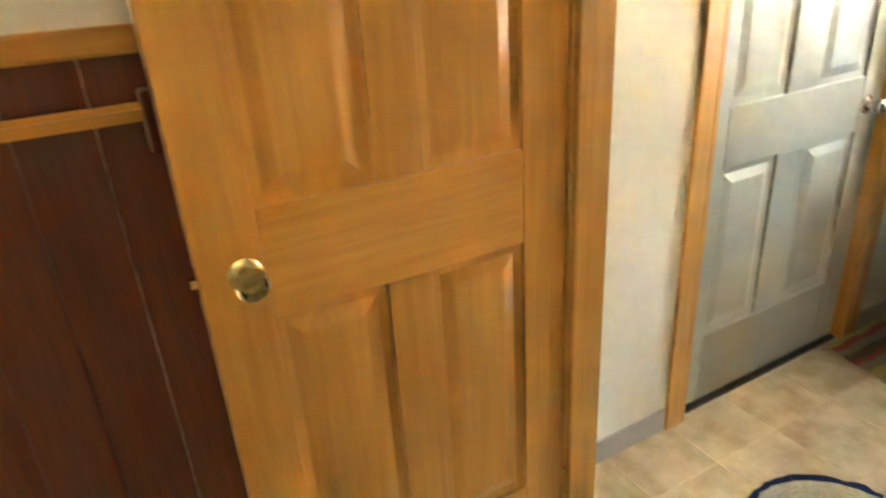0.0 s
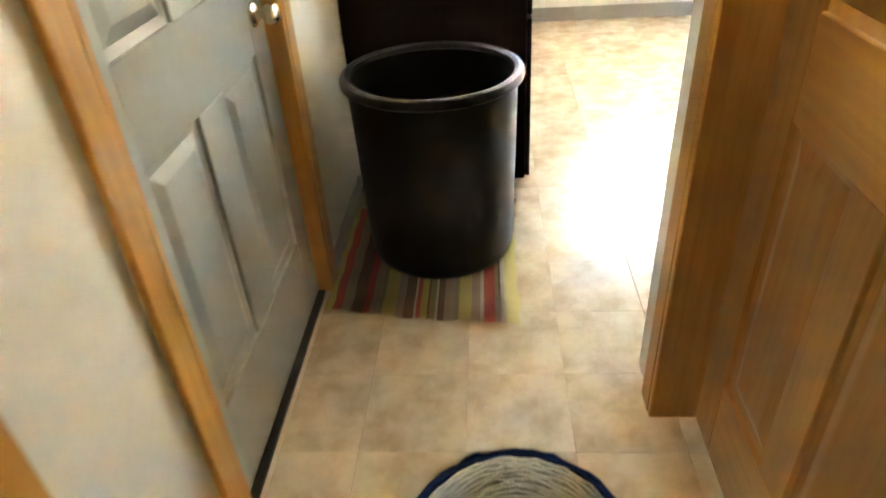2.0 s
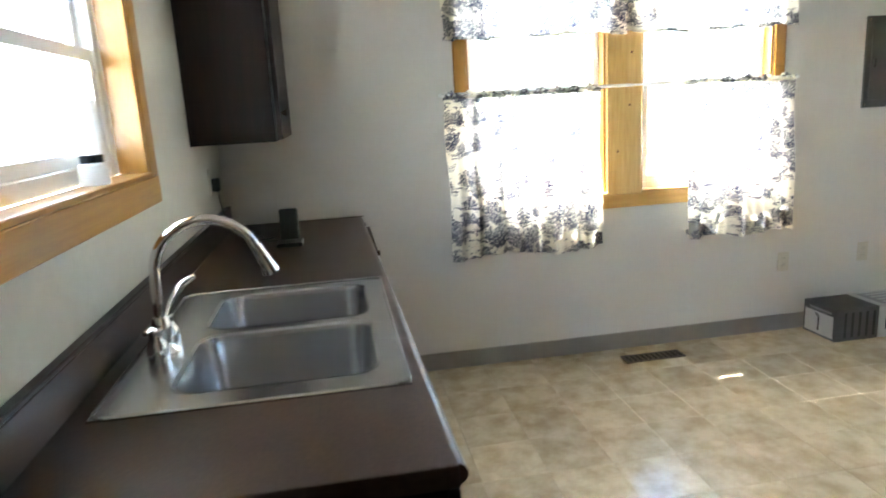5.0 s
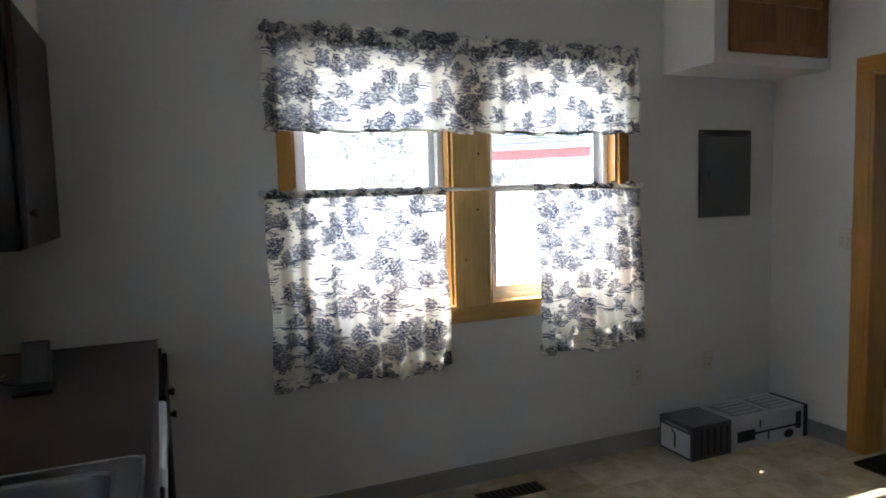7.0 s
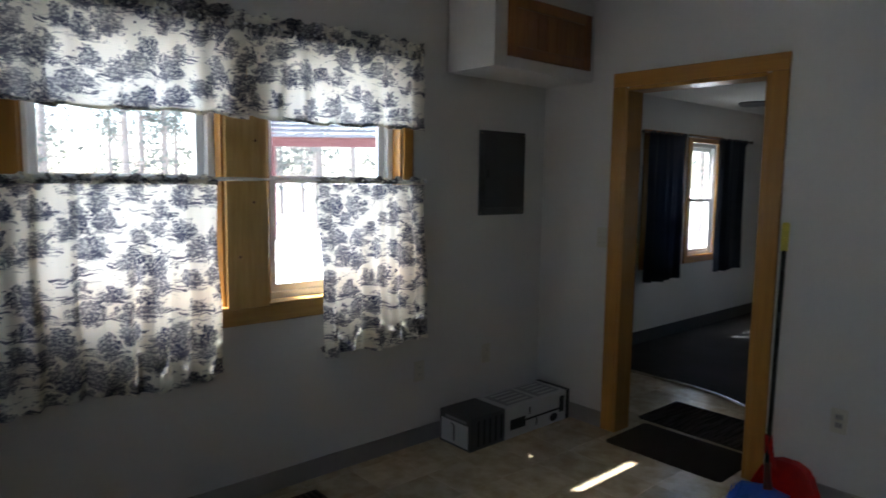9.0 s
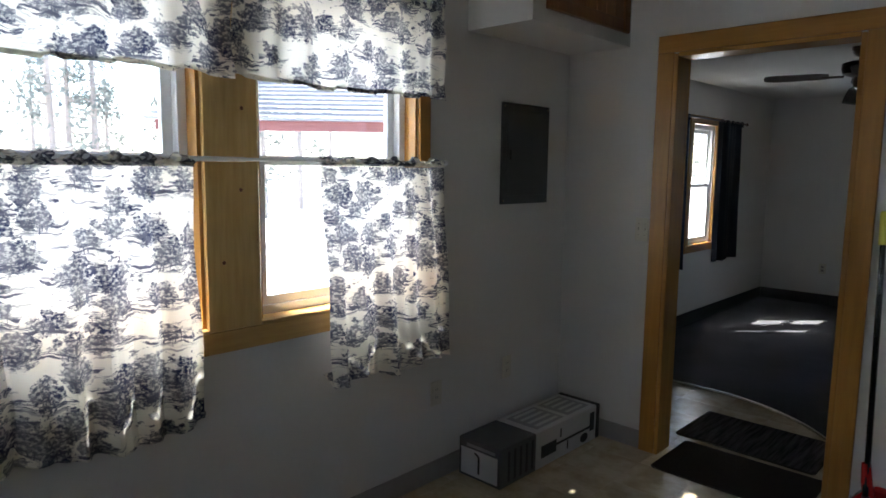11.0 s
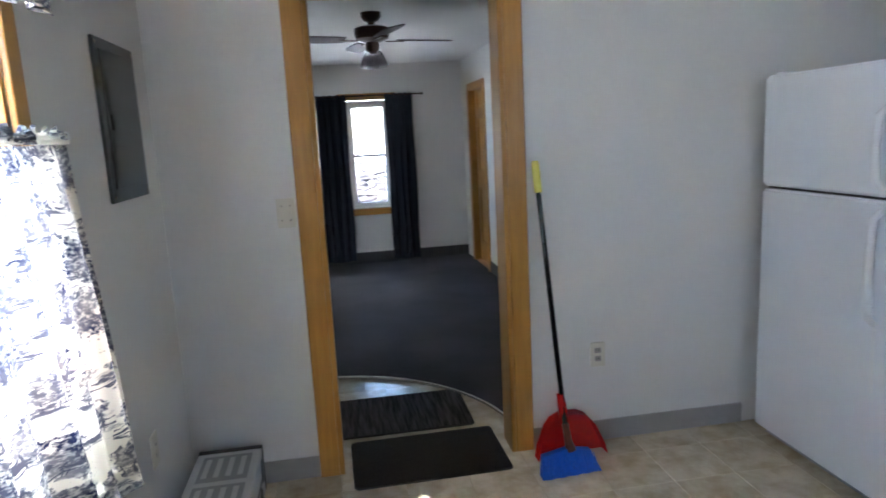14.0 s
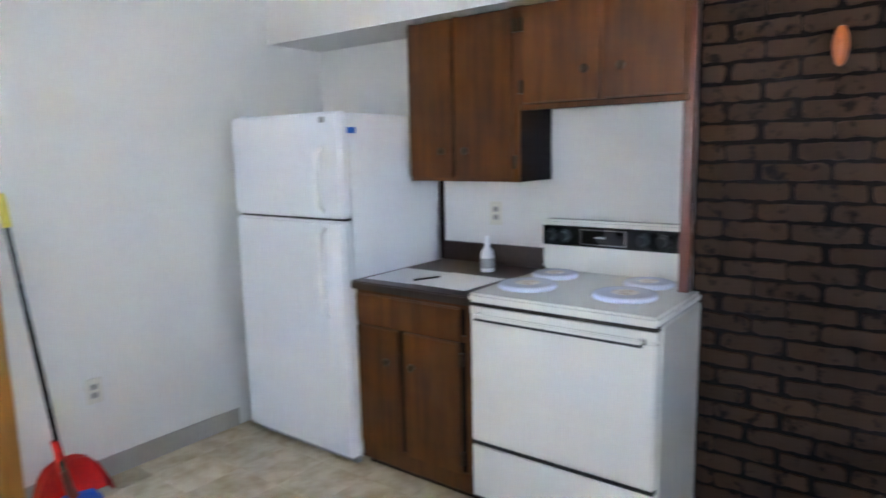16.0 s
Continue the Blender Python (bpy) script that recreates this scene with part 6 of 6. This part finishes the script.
# unseen boards added above the kitchen window to block sun; their narrow gap lets a streak through
for nm, d in (("eave_inner", (0.165, 0.425, -4.3, 0.5)), ("eave_outer", (0.505, 0.885, -4.3, 0.5)), ("eave_strip_low", (0.4255, 0.5045, -4.3, -2.53)), ("eave_strip_high", (0.4255, 0.5045, -1.98, 0.5))):
    tagged(part(nm, box(*d, 2.62, 2.66), VINYL), "unseen white board added to keep sun off the kitchen window", "eave", kind="structure")
tagged(part("roof", box(-8.0, 0.40, -9.8, 0.9, 2.78, 2.85), PRINT_GREY), "low grey roof over the house", "roof", kind="structure")

deck = thing("porch_deck", (1.4, -2.9, -0.45), "pale boarded porch deck beside the kitchen", "deck")
for i in range(14):
    part("deck_board", box(0.2 + 0.142 * i, 0.335 + 0.142 * i, -4.2, -0.6, -0.12, -0.085), VINYL, deck)
part("deck_skirt", box(0.22, 2.18, -4.18, -0.62, -0.449, -0.121), REDWOOD, deck)
rail = thing("porch_railing", (2.15, -2.9, -0.085), "white porch railing with square pickets", "railing")
for z in (0.06, 0.80):
    part("rail", box(2.12, 2.16, -4.15, -2.2, z, z + 0.05), VINYL, rail)
for i in range(15):
    part("picket", box(2.128, 2.152, -4.12 + 0.135 * i, -4.09 + 0.135 * i, 0.111, 0.799), VINYL, rail)
for y in (-4.17, -2.2):
    part("post", box(2.09, 2.19, y - 0.05, y + 0.05, -0.084, 0.95), VINYL, rail)

shed = thing("open_shed", (10.6, -10.3, -0.45), "open shed with red posts and braces under a pale ribbed roof", "shed")
M = pose(10.6, -10.3, -0.45, 0, 0, -45)


def shed_part(nm, bm, m):
    bmesh.ops.transform(bm, verts=bm.verts, matrix=M)
    return part(nm, bm, m, shed)


for y in (-3.6, 3.6):
    shed_part("post", box(-0.08, 0.08, y - 0.08, y + 0.08, 0, 2.75), REDWOOD)
    for s in (-1, 1):
        if -3.6 <= y + s * 0.5 <= 3.6:
            shed_part("brace", tube([(0, y, 2.2), (0, y + s * 0.6, 2.76)], 0.05, 4), REDWOOD)
shed_part("beam", box(-0.1, 0.1, -3.9, 3.9, 2.75, 2.98), REDWOOD)
bm = bmesh.new()
for i in range(9):
    z, x = 2.985 + 0.15 * i, -0.25 + 0.42 * i
    box(x, x + 0.43, -4.1, 4.1, z, z + 0.06, bm)
shed_part("roof", bm, SHED_ROOF)
for y in (-3.6, 3.6):
    shed_part("back_post", box(3.2, 3.36, y - 0.08, y + 0.08, 0, 4.1), REDWOOD)


def tree(x, y, h, seed):
    """A bare-stemmed pine: tapered trunk, limbs and a loose crown of needle clumps."""
    rnd = random.Random(seed)
    ob = thing("pine_tree", (x, y, -0.6), "tall thin pine with a loose dark crown", "tree", "pines beyond the yard")
    lean = rnd.uniform(-0.03, 0.03)
    part("trunk", tube([(x + lean * h * t, y, -0.6 + h * t) for t in (0, 0.3, 0.6, 1.0)], [0.17, 0.13, 0.09, 0.02], 8), BARK, ob, smooth=True)
    limbs, crown = bmesh.new(), bmesh.new()
    for k in range(40):
        t = rnd.uniform(0.22, 0.98)
        a, ln = rnd.uniform(0, 6.28), (1.05 - t) * rnd.uniform(1.0, 2.4)
        p = Vector((x + lean * h * t, y, -0.6 + h * t))
        q = p + Vector((math.cos(a) * ln, math.sin(a) * ln, rnd.uniform(-0.3, 0.35)))
        tube([p, q], [0.035, 0.008], 4, limbs)
        for m in range(16):
            c = p.lerp(q, rnd.uniform(0.3, 1.05)) + Vector([rnd.uniform(-0.22, 0.22) for _ in range(3)])
            d = [Vector([rnd.uniform(-0.13, 0.13) for _ in range(3)]) for _ in range(3)]
            crown.faces.new([crown.verts.new(c + v) for v in d])
    part("limbs", limbs, BARK, ob)
    part("crown", crown, NEEDLE, ob)


rnd = random.Random(5)
for i in range(50):
    if i < 24:
        x, y = rnd.uniform(20, 38), -26 + 1.75 * i + rnd.uniform(-0.8, 0.8)
    elif i >= 34:
        x, y = rnd.uniform(18, 28), -17 + 1.6 * (i - 34) + rnd.uniform(-0.5, 0.5)
    else:
        x, y = -9 + 2.2 * (i - 24) + rnd.uniform(-0.6, 0.6), rnd.uniform(-38, -26)
    tree(x, y, rnd.uniform(6, 12), 100 + i)
pile = thing("brush_pile", (-0.4, -18.5, -0.45), "heap of grey cut branches and logs on the ground", "brush pile")
bm = bmesh.new()
for k in range(240):
    a, c = rnd.uniform(0, 3.14), Vector((rnd.gauss(-1.2, 1.7), rnd.gauss(-18.5, 0.6), -0.4 + abs(rnd.gauss(0, 0.5))))
    d = Vector((math.cos(a), 0.4 * math.sin(a), rnd.uniform(-0.25, 0.25))) * rnd.uniform(0.4, 1.3)
    tube([c - d, c + d], rnd.uniform(0.02, 0.07), 5, bm)
part("branches", bm, BRUSH, pile)


# ---- tiles and bricks ----
lay()

COURSE, BRICK_L = 0.0698, 0.2234
BRICK_MESH = {}


def brick(along, u0, u1, z, seed):
    """A rough-edged brick on the chase: along y on its front, along x on its hall side."""
    w = round(u1 - u0, 3)
    if w < 0.03:
        return
    key = (along, w, seed % 6)
    if key not in BRICK_MESH:
        rnd = random.Random(str(key))
        h, n, bm = 0.0575, 7, bmesh.new()
        rim = [(0.007, 0.001)] + [(w * i / n, 0) for i in range(1, n)] + [(w - 0.007, 0.001), (w, h * 0.2), (w, h * 0.8), (w - 0.007, h - 0.001)] + [(w * (n - i) / n, h) for i in range(1, n)] + [(0.007, h - 0.001), (0, h * 0.8), (0, h * 0.2)]
        rim = [(a + rnd.uniform(-0.0035, 0.0035), b + rnd.uniform(-0.004, 0.004)) for a, b in rim]
        rings = []
        for inset, out in ((0.0, 0.0), (0.0015, 0.004), (0.004, 0.0055)):
            ring = []
            for a, b in rim:
                a2, b2 = a + (inset if a < w / 2 else -inset), b + (inset if b < h / 2 else -inset)
                ring.append(bm.verts.new((out, a2, b2) if along == "y" else (a2, out, b2)))
            rings.append(ring)
        k = len(rim)
        for r, q in zip(rings, rings[1:]):
            for i in range(k):
                bm.faces.new((r[i], r[(i + 1) % k], q[(i + 1) % k], q[i]))
        bm.faces.new(rings[-1])
        bmesh.ops.recalc_face_normals(bm, faces=bm.faces)
        me = bpy.data.meshes.new("brick")
        bm.to_mesh(me)
        bm.free()
        me.materials.append(BRICK)
        BRICK_MESH[key] = me
    ob = new("brick", BRICK_MESH[key])
    ob.parent = chase
    ob.location = (-3.085, u0, z) if along == "y" else (u0, -1.185, z)


count = 0
for row in range(-2, 26):
    z = 1.9034 - COURSE * (row + 1) + 0.006
    for along, a, b in (("y", -1.971, -1.186), ("x", -3.627, -3.094)):
        if along == "x" and z < 0.112:
            continue
        u = -1.644 - 2 * BRICK_L if along == "y" else -3.60
        u += 0 if row % 2 == 0 else BRICK_L / 2
        while u > a:
            u -= BRICK_L
        while u < b:
            shift = 0.006 * math.sin(count * 2.3)
            brick(along, max(u + shift, a) + 0.007, min(u + BRICK_L + shift, b) - 0.007, z, count)
            count += 1
            u += BRICK_L
